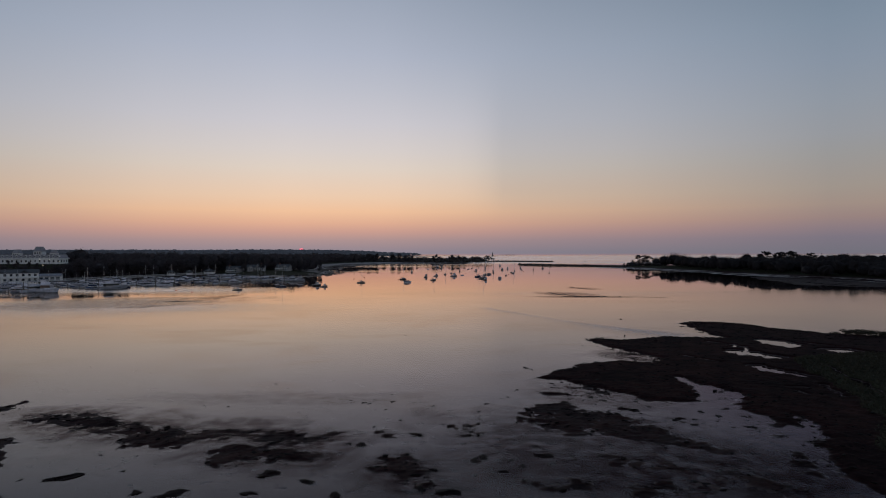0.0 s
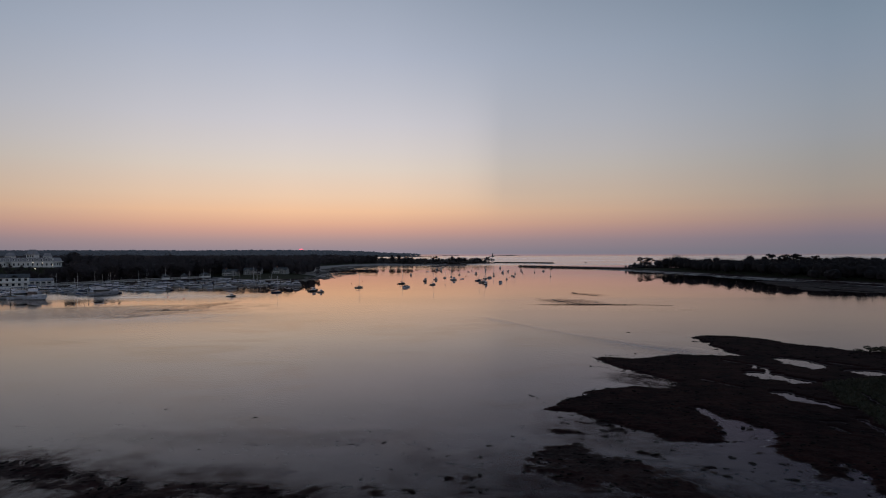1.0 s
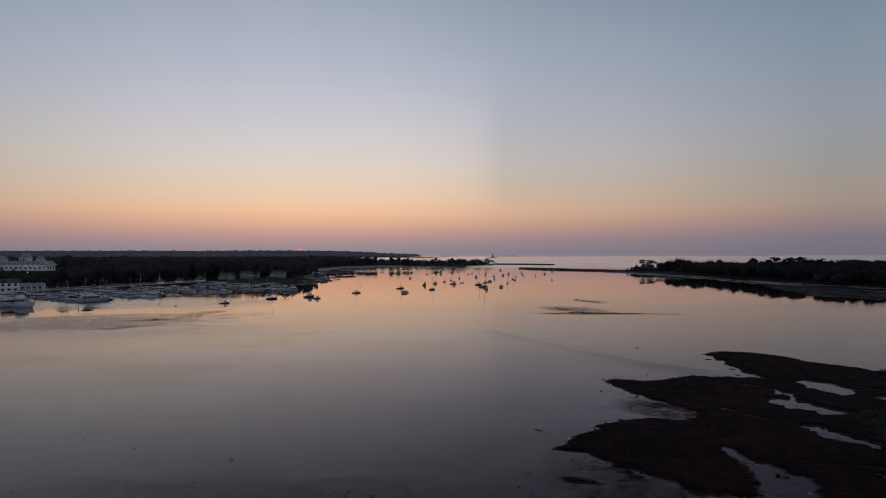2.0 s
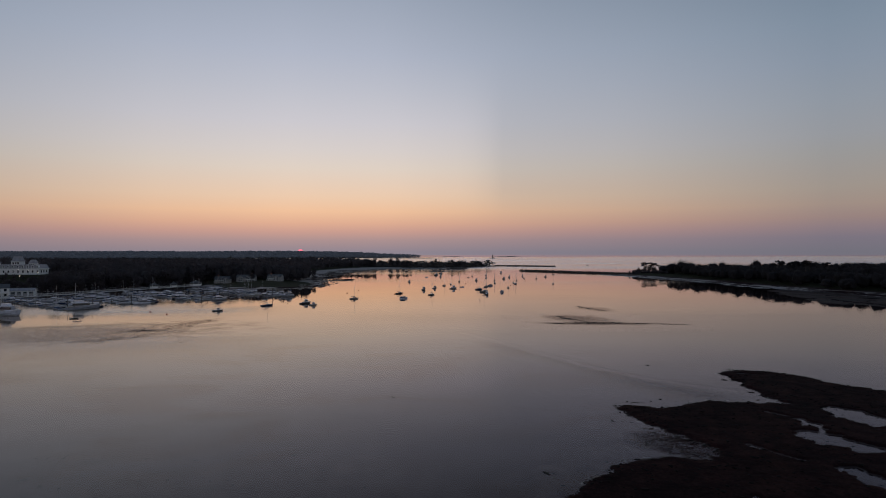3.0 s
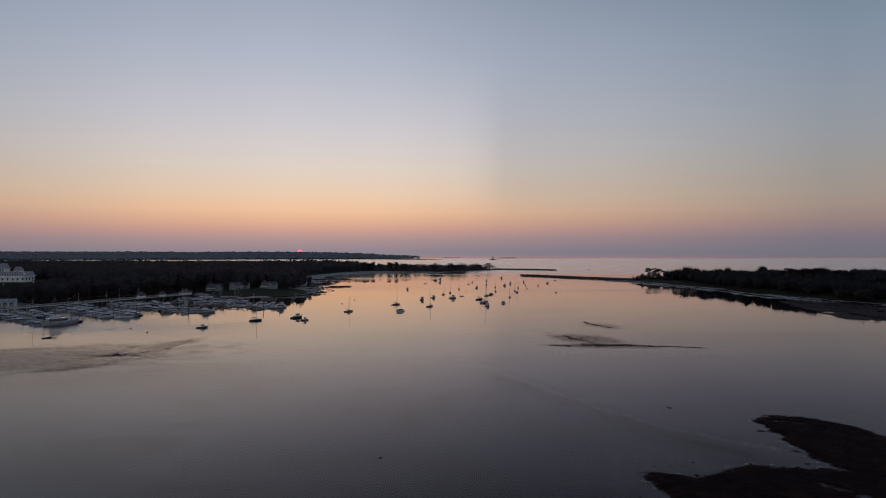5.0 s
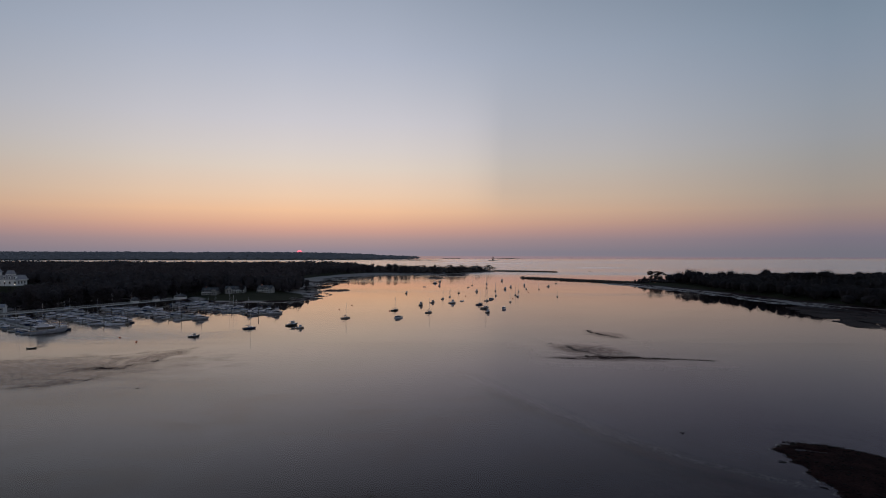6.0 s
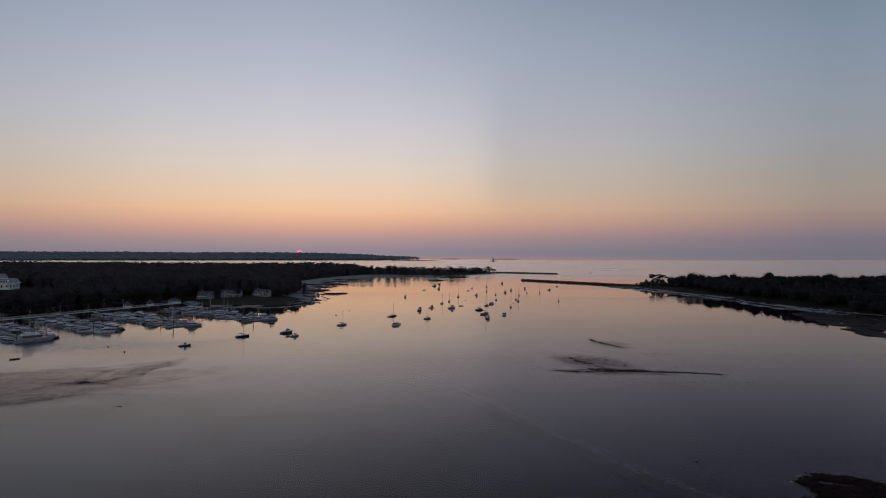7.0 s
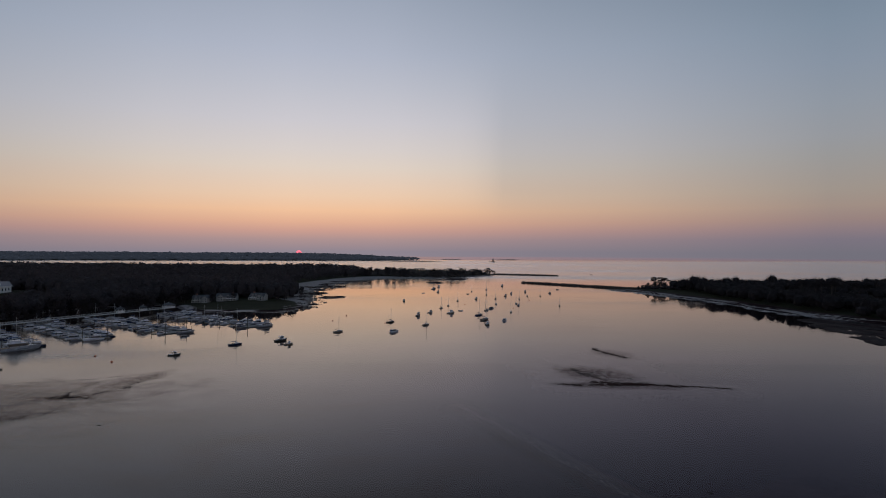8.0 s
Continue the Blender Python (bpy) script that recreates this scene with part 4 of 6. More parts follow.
# ---- trees and woods ----
def leaf_cloud(rng, lobes, count, size, flat=0.0):
    """Leaf clumps as loose quads spread through the lobes of a crown: (x, y, z, rx, ry, rz) each."""
    lobes = np.array(lobes, float)
    w = lobes[:, 3] * lobes[:, 4] * lobes[:, 5]
    pick = rng.choice(len(lobes), count, p=w / w.sum())
    d = rng.standard_normal((count, 3))
    d /= np.linalg.norm(d, axis=1, keepdims=True)
    pts = lobes[pick, :3] + d * lobes[pick, 3:] * rng.uniform(0.35, 1.0, (count, 1)) ** 0.6
    u = rng.standard_normal((count, 3))
    u[:, 2] *= 1 - flat
    u /= np.linalg.norm(u, axis=1, keepdims=True)
    v = np.cross(u, rng.standard_normal((count, 3)))
    v /= np.linalg.norm(v, axis=1, keepdims=True)
    s = size * rng.uniform(0.6, 1.3, (count, 1))
    corners = np.stack([pts - u * s - v * s * 0.6, pts + u * s - v * s * 0.7, pts + u * s * 0.8 + v * s * 0.6, pts - u * s * 0.9 + v * s * 0.7], 1)
    return corners.reshape(-1, 3)


def crown_lobes(rng, kind, h):
    """Lobes of a crown for a tree of height h."""
    lobes = []
    if kind == "broad":
        for k in range(9):
            a, r = rng.uniform(0, 6.28), h * rng.uniform(0.08, 0.24)
            lobes.append((r * math.cos(a), r * math.sin(a), h * rng.uniform(0.42, 0.84), h * rng.uniform(0.11, 0.19), h * rng.uniform(0.11, 0.19), h * rng.uniform(0.10, 0.16)))
        lobes.append((0, 0, h * 0.62, h * 0.22, h * 0.22, h * 0.24))
        for k in range(3):
            a, r = rng.uniform(0, 6.28), h * rng.uniform(0.04, 0.16)
            lobes.append((r * math.cos(a), r * math.sin(a), h * rng.uniform(0.14, 0.34), h * 0.15, h * 0.15, h * 0.14))
    elif kind == "dome":
        for k in range(8):
            a, r = k * 0.785 + rng.uniform(-0.3, 0.3), h * rng.uniform(0.15, 0.22)
            lobes.append((r * math.cos(a), r * math.sin(a), h * rng.uniform(0.48, 0.70), h * rng.uniform(0.15, 0.20), h * rng.uniform(0.15, 0.20), h * rng.uniform(0.15, 0.20)))
        lobes.append((0, 0, h * 0.76, h * 0.22, h * 0.22, h * 0.21))
        lobes.append((0, 0, h * 0.36, h * 0.26, h * 0.26, h * 0.28))
    elif kind == "pine":
        for k in range(9):
            q = k / 8
            a = k * 2.4
            r = h * 0.07 * (1 - q)
            w = h * (0.19 * (1 - q) ** 0.8 + 0.035)
            lobes.append((r * math.cos(a), r * math.sin(a), h * (0.22 + 0.74 * q), w, w, h * 0.055))
    else:
        for k in range(6):
            a, r = rng.uniform(0, 6.28), h * rng.uniform(0.10, 0.26)
            lobes.append((r * math.cos(a), r * math.sin(a), h * rng.uniform(0.68, 0.9), h * rng.uniform(0.11, 0.17), h * rng.uniform(0.11, 0.17), h * rng.uniform(0.045, 0.075)))
        lobes.append((0, 0, h * 0.92, h * 0.15, h * 0.15, h * 0.06))
    return lobes


def quads_of(v):
    return np.arange(len(v)).reshape(-1, 4)


def tree(kind, h, seed, label):
    """A single tree: tapered trunk with limbs, and a crown of many loose leaf clumps."""
    rng = np.random.default_rng(seed)
    thing = empty("tree", label, "tree", "shoreline trees")
    lobes = crown_lobes(rng, kind, h)
    bm = bmesh.new()
    lean = Vector((rng.normal(0, 0.03) * h, rng.normal(0, 0.03) * h, 0))
    top = Vector((0, 0, h * 0.8)) + lean
    tube((0, 0, -0.4), top * 0.5, h * 0.024, h * 0.016, 7, bm)
    tube(top * 0.5, top, h * 0.016, h * 0.006, 7, bm)
    for x, y, z, *_ in lobes:
        start = top * min(0.85, max(0.25, (z - 0.16 * h) / (0.8 * h)))
        tube(start, (x * 0.9, y * 0.9, z), h * 0.008, h * 0.003, 5, bm)
    part("trunk", bm, BARK, thing)
    v = leaf_cloud(rng, lobes, 620 if kind != "umbrella" else 420, h * 0.030, 0.4 if kind != "broad" else 0.0)
    link_mesh("crown", v, quads_of(v), LEAF if kind == "broad" else PINE, thing)
    return thing


def ground_height(x, y):
    """Height of the land under a point."""
    px, py = np.array([float(x)]), np.array([float(y)])
    if y > 2100:
        z = far_land(px, py)[0]
    elif x < 150 and y > 300:
        z = north_land(px, py)[0]
    elif y > 138 and x > 165:
        z = south_land(px, py)[0]
    else:
        z = near_shore(px, py)[0]
    return float(z[0])


KINDS = {
    "broad": [tree("broad", 12, s, "broad dark-green deciduous tree on the wooded shore") for s in (3, 4, 5)],
    "pine": [tree("pine", 14, s, "dark pointed spruce standing on the wooded shore") for s in (6, 7)],
    "umbrella": [tree("umbrella", 15, s, "tall bare-stemmed pine with an airy flat crown") for s in (8, 9)],
}
FIRST = {id(t): True for group in KINDS.values() for t in group}


def plant(kind, x, y, size, rng):
    """Stands one tree of a kind on the ground; the first of each model is moved, the rest are copies."""
    t = KINDS[kind][int(rng.integers(len(KINDS[kind])))]
    m = pose(x, y, ground_height(x, y) - 0.15, 0, 0, float(rng.uniform(0, 360)))
    if FIRST.pop(id(t), None):
        t.matrix_basis = m
        t.scale = (size, size, size)
        return t
    c = copy_thing(t, m)
    c.scale = (size, size, size)
    return c


def plant_all():
    rng = np.random.default_rng(77)
    # The point with its thin stand of trees.
    for x, y, kind, s in ((-136, 1108, "broad", 1.5), (-128, 1112, "broad", 1.3), (-80, 1116, "broad", 1.5), (-122, 1118, "broad", 1.35), (-108, 1122, "broad", 0.9), (-93, 1118, "broad", 1.45), (-90, 1124, "broad", 1.1), (-70, 1114, "broad", 1.2), (-63, 1112, "broad", 1.3), (-57, 1118, "broad", 1.15),
                          (-48, 1122, "broad", 0.75), (-30, 1130, "broad", 0.7), (-12, 1135, "umbrella", 0.95), (0, 1140, "broad", 0.85), (12, 1146, "broad", 1.0),
                          (24, 1150, "broad", 0.95), (35, 1165, "broad", 0.8), (46, 1190, "broad", 0.75), (58, 1205, "broad", 0.7), (70, 1222, "umbrella", 0.75),
                          (-18, 1128, "broad", 1.15), (-8, 1132, "broad", 1.0), (18, 1146, "broad", 1.25), (30, 1156, "broad", 1.2), (40, 1176, "broad", 1.0), (64, 1212, "broad", 0.95), (76, 1230, "broad", 0.85),
                          (82, 1240, "broad", 0.62), (94, 1262, "broad", 0.5), (-140, 1060, "broad", 1.1), (-152, 1045, "pine", 1.0), (-168, 1020, "broad", 1.1)):
        plant(kind, x, y, s, rng)
    # The headland's tip and its tall pines.
    for x, y, kind, s in ((244, 806, "broad", 0.55), (253, 799, "broad", 0.6), (260, 795, "broad", 0.65), (268, 803, "broad", 0.7), (273, 790, "broad", 0.75), (249, 793, "broad", 0.45), (238, 803, "broad", 0.42), (242, 800, "broad", 0.5), (250, 804, "broad", 0.8), (258, 802, "broad", 0.95), (263, 800, "broad", 0.9), (246, 801, "broad", 0.6), (265, 792, "broad", 0.7),
                          (256, 800, "umbrella", 1.02), (265, 802, "umbrella", 1.0), (270, 800, "umbrella", 0.92), (268, 798, "broad", 0.75), (255, 786, "broad", 0.4), (275, 795, "broad", 0.8), (326, 620, "umbrella", 1.22), (340, 622, "umbrella", 1.08),
                          (347, 625, "umbrella", 1.15), (352, 618, "umbrella", 1.2), (358, 622, "umbrella", 1.12), (372, 615, "umbrella", 1.02)):
        plant(kind, x, y, s, rng)
    # The front of the woods behind the marina and round the houses.
    for k in range(34):
        t = k / 33
        x, y = -272 + 60 * t + rng.normal(0, 3), 452 + 130 * t + rng.normal(0, 3)
        plant("pine" if rng.random() < 0.25 else "broad", x, y, rng.uniform(1.05, 1.5), rng)
    for x, y in ((-212, 600), (-192, 577), (-170, 580), (-168, 603), (-145, 600), (-140, 606), (-132, 640), (-150, 700), (-172, 760), (-186, 850)):
        plant("broad", x + rng.normal(0, 2), y + 8, rng.uniform(0.7, 1.0), rng)
    for x, y, s in ((-352, 529, 0.42), (-346, 531, 0.36), (-360, 531, 0.45), (-338, 532, 0.40), (-331, 533, 0.48), (-370, 531, 0.40), (-378, 530, 0.5), (-325, 530, 0.5), (-355, 520, 0.5), (-344, 518, 0.45), (-366, 521, 0.5), (-318, 462, 0.85), (-306, 458, 0.95), (-298, 470, 1.0), (-338, 455, 0.7), (-350, 470, 0.8), (-290, 462, 0.8), (-284, 470, 0.9), (-334, 448, 0.75), (-326, 452, 0.9), (-319, 447, 0.7), (-311, 450, 0.85), (-303, 449, 0.8), (-296, 452, 0.9),
                    (-289, 450, 0.75), (-281, 456, 0.95), (-342, 446, 0.8), (-352, 450, 0.85), (-362, 452, 0.8), (-293, 474, 1.0), (-302, 478, 0.9), (-276, 462, 1.1)):
        plant("broad", x, y, s, rng)


plant_all()


def crown_mass(rng, flat):
    """The closed inner mass of a wood's tree, uneven, as loose quads; height about 1."""
    g = np.linspace(-1, 1, 4)
    quads = []
    for axis in range(3):
        for sign in (-1, 1):
            for i in range(3):
                for j in range(3):
                    for u, v in ((g[i], g[j]), (g[i + 1], g[j]), (g[i + 1], g[j + 1]), (g[i], g[j + 1])):
                        p = [u, v]
                        p.insert(axis, sign)
                        quads.append(p)
    d = np.array(quads, float)
    d /= np.linalg.norm(d, axis=1, keepdims=True)
    k = rng.uniform(0, 50, 2)
    r = 1 + 0.40 * fbm(d[:, 0] * 2 + k[0] + d[:, 2], d[:, 1] * 2 + k[1] - d[:, 2], 1.0, 2, 83)
    return d * r[:, None] * (0.265, 0.265, 0.345 * flat) + (0, 0, 0.45)


def woods(name, outline, stretches, label, seed, kinds=("broad",), low=11.0, high=15.5, holes=(), leaf=None, swell=0.30, reach=42, front=0.0):
    """A far wood, one joined mass: trees on a jittered grid, each a crown of loose leaf clumps."""
    rng = np.random.default_rng(seed)
    shape = far_land if outline[0][1] > 2500 else (south_land if outline[0][0] > 150 else north_land)
    out = []
    for y0, y1, gap, count, size in stretches:
        stock = []
        for k in range(10):
            kind = kinds[k % len(kinds)]
            v = leaf_cloud(rng, crown_lobes(rng, kind, 1.0), count, size)
            stock.append(np.concatenate([crown_mass(rng, 0.9 if kind == "pine" else 1.0), v]) if count > 85 else v)
        xs = np.array([p[0] for p in outline])
        gx, gy = np.meshgrid(np.arange(max(xs.min(), -0.86 * y1 - 40), xs.max(), gap), np.arange(y0, y1, gap))
        x = gx.ravel() + rng.uniform(-0.45, 0.45, gx.size) * gap
        y = gy.ravel() + rng.uniform(-0.45, 0.45, gx.size) * gap
        keep = (inside(outline, x, y) > 0) & (np.abs(x) < 0.86 * y + 40)
        if front:
            keep &= (inside(outline, x, y) < 70) | (rng.random(len(x)) < 0.4)
        for hx, hy, ha, hb in holes:
            keep &= np.hypot((x - hx) / ha, (y - hy) / hb) > 1
        x, y = x[keep], y[keep]
        z = shape(x, y)[0]
        tall = rng.uniform(low, high, len(x)) * (1 + swell * fbm(x, y, reach, 3, seed))
        if shape is north_land:
            tall = tall * (1 + 0.28 * step(900, 620, y)) * (1 - 0.42 * step(-0.595, -0.63, x / y) * step(900, 760, y))
        if front:
            tall = tall * (1 - front * step(10, 38, inside(outline, x, y)))
        turn, which = rng.uniform(0, 6.28, len(x)), rng.integers(0, len(stock), len(x))
        wide = np.maximum(1.0, gap * 1.9 / tall * 0.9)
        for k, v in enumerate(stock):
            m = which == k
            c, s, h, w = np.cos(turn[m])[:, None], np.sin(turn[m])[:, None], tall[m][:, None], (tall * wide)[m][:, None]
            p = np.stack([(v[None, :, 0] * c - v[None, :, 1] * s) * w + x[m][:, None], (v[None, :, 0] * s + v[None, :, 1] * c) * w + y[m][:, None], v[None, :, 2] * h + z[m][:, None]], -1)
            out.append(p.reshape(-1, 3))
    v = np.concatenate(out)
    return tagged(link_mesh(name, v, quads_of(v), leaf or LEAF), label, "woods", kind="stuff")


NORTH_WOODS = [(-262, 462), (-280, 505), (-245, 566), (-216, 606), (-150, 612), (-134, 648), (-168, 735), (-192, 850), (-178, 1010), (-130, 1094), (-118, 1130),
               (-150, 1210), (-195, 1450), (-280, 1550), (-700, 1600), (-1900, 1650), (-1900, 900), (-500, 560), (-330, 530), (-300, 480)]
SOUTH_WOODS = [(272, 800), (268, 760), (270, 620), (281, 540), (290, 490), (300, 440), (314, 385), (340, 320), (380, 262), (700, 200), (1100, 400), (1100, 860), (420, 850), (310, 822)]
FAR_WOODS = [(-4000, 2600), (-2400, 2380), (-1833, 2602), (-1680, 2722), (-1240, 2842), (-800, 2933), (-490, 2975), (-250, 3125), (-122, 3408), (-330, 3640), (-1500, 3700), (-4000, 3900)]
woods("woods", NORTH_WOODS, ((440, 700, 7.5, 170, 0.027), (700, 1120, 10, 46, 0.060), (1120, 1960, 17, 24, 0.095)),
      "dense dark wood covering the low island behind the marina", 5, ("broad", "dome", "dome", "pine"), 10.0, 14.5, holes=((-376, 550, 74, 40),))
woods("woods", SOUTH_WOODS, ((200, 560, 10.0, 330, 0.019), (560, 870, 9.5, 250, 0.021)),
      "dense dark wood on the headland with an uneven skyline", 6, ("dome",), 10.8, 13.6, leaf=PINE, swell=0.62, reach=26, front=0.24)
# The far cape: its leaves glow faintly in place of haze.
woods("backdrop", FAR_WOODS, ((2400, 3800, 26, 26, 0.13),), "hazy blue-grey wooded cape far across the sea", 7, ("broad",), 12, 16, leaf=HAZE_LEAF)
POINT_WOODS = [(-128, 1112), (-66, 1106), (-40, 1112), (18, 1132), (62, 1205), (104, 1272), (96, 1296), (20, 1400), (-120, 1480), (-140, 1180)]
woods("woods", POINT_WOODS, ((1100, 1260, 7, 120, 0.036), (1260, 1500, 12, 40, 0.07)), "low scrubby trees along the narrow wooded point", 8, ("dome", "dome", "broad"), 3.5, 8.5, leaf=HAZED_SCRUB, swell=1.0, reach=30, front=0.35)

TIP_WOODS = [(236, 808), (246, 788), (258, 772), (276, 758), (290, 800), (264, 814)]
woods("woods", TIP_WOODS, ((755, 815, 4.5, 90, 0.035),), "low dark scrub on the tip of the headland", 9, ("broad",), 2.5, 5.5)


# ---- boats ----
def hull_bm(length, beam, free, draft, rake=0.12, bow_rise=0.35):
    """A lofted hull along +x, waterline at 0, transom at -length/2."""
    bm = bmesh.new()
    stations = 11
    rows = []
    for i in range(stations):
        t = i / (stations - 1)
        w = (0.86 + 0.14 * min(1, t / 0.4)) if t < 0.4 else max(0.02, 1 - ((t - 0.4) / 0.6) ** 2.1)
        b = beam / 2 * w
        sheer = free * (1 + bow_rise * t * t)
        x = -length / 2 + length * t
        over = rake * length * t * t
        k = draft * (1 - 0.8 * max(0, (t - 0.6) / 0.4) ** 2)
        row = [(x + over * 0.6, -b, sheer), (x + over * 0.35, -b * 0.94, sheer * 0.5), (x, -b * 0.82, 0.02), (x, -b * 0.45, -k * 0.6), (x, 0, -k)]
        row += [(px, -py, pz) for px, py, pz in row[-2::-1]]
        rows.append([bm.verts.new(p) for p in row])
    for a, b in zip(rows, rows[1:]):
        for j in range(8):
            bm.faces.new((a[j], b[j], b[j + 1], a[j + 1]))
        bm.faces.new((a[0], a[8], b[8], b[0]))
    bm.faces.new(rows[0])
    return bm


def plate(length, beam, z0, z1, x0, x1, inset):
    """A deck or coaming slab that follows the hull's plan between two fractions of its length."""
    bm = bmesh.new()
    low, high = [], []
    for i in range(9):
        t = x0 + (x1 - x0) * i / 8
        w = (0.86 + 0.14 * min(1, t / 0.4)) if t < 0.4 else max(0.02, 1 - ((t - 0.4) / 0.6) ** 2.1)
        b = max(0.04, beam / 2 * w - inset)
        x = -length / 2 + length * t + 0.06 * length * t * t
        low.append((bm.verts.new((x, -b, z0)), bm.verts.new((x, b, z0))))
        high.append((bm.verts.new((x, -b * 0.94, z1)), bm.verts.new((x, b * 0.94, z1))))
    for (a, b), (c, d), (e, f), (g, h) in zip(low, low[1:], high, high[1:]):
        for q in ((e, g, h, f), (a, c, g, e), (b, f, h, d)):
            bm.faces.new(q)
    bm.faces.new((low[0][0], high[0][0], high[0][1], low[0][1]))
    bm.faces.new((low[8][0], low[8][1], high[8][1], high[8][0]))
    return bm


def sailboat(length, hull_mat, label, mast=1.45, cover=CANVAS):
    L, B = length, length * 0.31
    thing = empty("sailboat", label, "sailboat", "moored boats")
    part("hull", hull_bm(L, B, L * 0.095, L * 0.06, 0.14, 0.35), hull_mat, thing)
    z = L * 0.095
    part("deck", plate(L, B, z * 0.98, z * 1.12, 0.02, 0.95, 0.12), DECK, thing)
    part("cabin", plate(L * 0.97, B * 0.60, z, z * 1.85, 0.42, 0.74, 0.05), GELCOAT, thing)
    for s in (-1, 1):
        part("cabin_window", box(-0.03 * L, s * B * 0.262 - 0.03, z * 1.3, 0.16 * L, s * B * 0.262 + 0.03, z * 1.6), TINTED, thing)
    part("cockpit", box(-0.42 * L, -B * 0.24, z * 1.1, -0.10 * L, B * 0.24, z * 1.28), TEAK, thing)
    h = L * mast
    m = part("mast", tube((0.10 * L, 0, z), (0.10 * L, 0, z + h), 0.085, 0.055, 8), ALLOY, thing)
    part("spreader", tube((0.10 * L, -B * 0.3, z + h * 0.55), (0.10 * L, B * 0.3, z + h * 0.55), 0.03, 0.03, 5), ALLOY, m)
    part("boom", tube((0.09 * L, 0, z * 2.6), (-0.36 * L, 0, z * 2.7), 0.06, 0.05, 6), ALLOY, thing)
    part("sail_cover", tube((0.08 * L, 0, z * 2.6 + 0.16), (-0.33 * L, 0, z * 2.7 + 0.12), 0.20, 0.10, 8), cover, thing)
    part("forestay", tube((0.56 * L, 0, z * 1.35), (0.10 * L, 0, z + h * 0.97), 0.014, 0.014, 4), ALLOY, thing)
    part("backstay", tube((-0.49 * L, 0, z * 1.1), (0.10 * L, 0, z + h * 0.99), 0.014, 0.014, 4), ALLOY, thing)
    for s in (-1, 1):
        part("shroud", tube((0.09 * L, s * B * 0.47, z), (0.10 * L, 0, z + h * 0.95), 0.014, 0.014, 4), ALLOY, thing)
    return thing


def work_boat(length, hull_mat, label):
    """A lobster boat: high bow, wheelhouse forward, open stern deck."""
    L, B = length, length * 0.34
    thing = empty("lobster_boat", label, "motorboat", "moored boats")
    z = L * 0.10
    part("hull", hull_bm(L, B, z, L * 0.07, 0.12, 0.75), hull_mat, thing)
    part("deck", plate(L, B, z * 0.9, z * 1.06, 0.02, 0.55, 0.14), DECK, thing)
    part("foredeck", plate(L, B, z * 1.1, z * 1.75, 0.5, 0.93, 0.10), GELCOAT, thing)
    house = part("wheelhouse", box(-0.02 * L, -B * 0.33, z, 0.22 * L, B * 0.33, z + 1.9, None, 0.10, 0.06), GELCOAT, thing)
    part("roof", box(-0.14 * L, -B * 0.37, z + 1.9, 0.24 * L, B * 0.37, z + 2.05, None, 0.02, 0.03), GELCOAT, house)
    part("windscreen", box(0.205 * L, -B * 0.27, z + 1.05, 0.228 * L, B * 0.27, z + 1.7), TINTED, house)
    for s in (-1, 1):
        part("side_window", box(0.02 * L, s * B * 0.325 - 0.03, z + 1.05, 0.16 * L, s * B * 0.325 + 0.03, z + 1.65), TINTED, house)
        part("roof_post", tube((-0.12 * L, s * B * 0.33, z), (-0.12 * L, s * B * 0.33, z + 1.92), 0.04, 0.04, 5), ALLOY, house)
    part("antenna", tube((0.05 * L, 0, z + 2.0), (0.03 * L, 0, z + 4.2), 0.03, 0.015, 5), ALLOY, thing)
    part("engine_box", box(-0.30 * L, -B * 0.16, z * 0.95, -0.12 * L, B * 0.16, z + 0.55, None, 0.05, 0.04), GELCOAT, thing)
    return thing


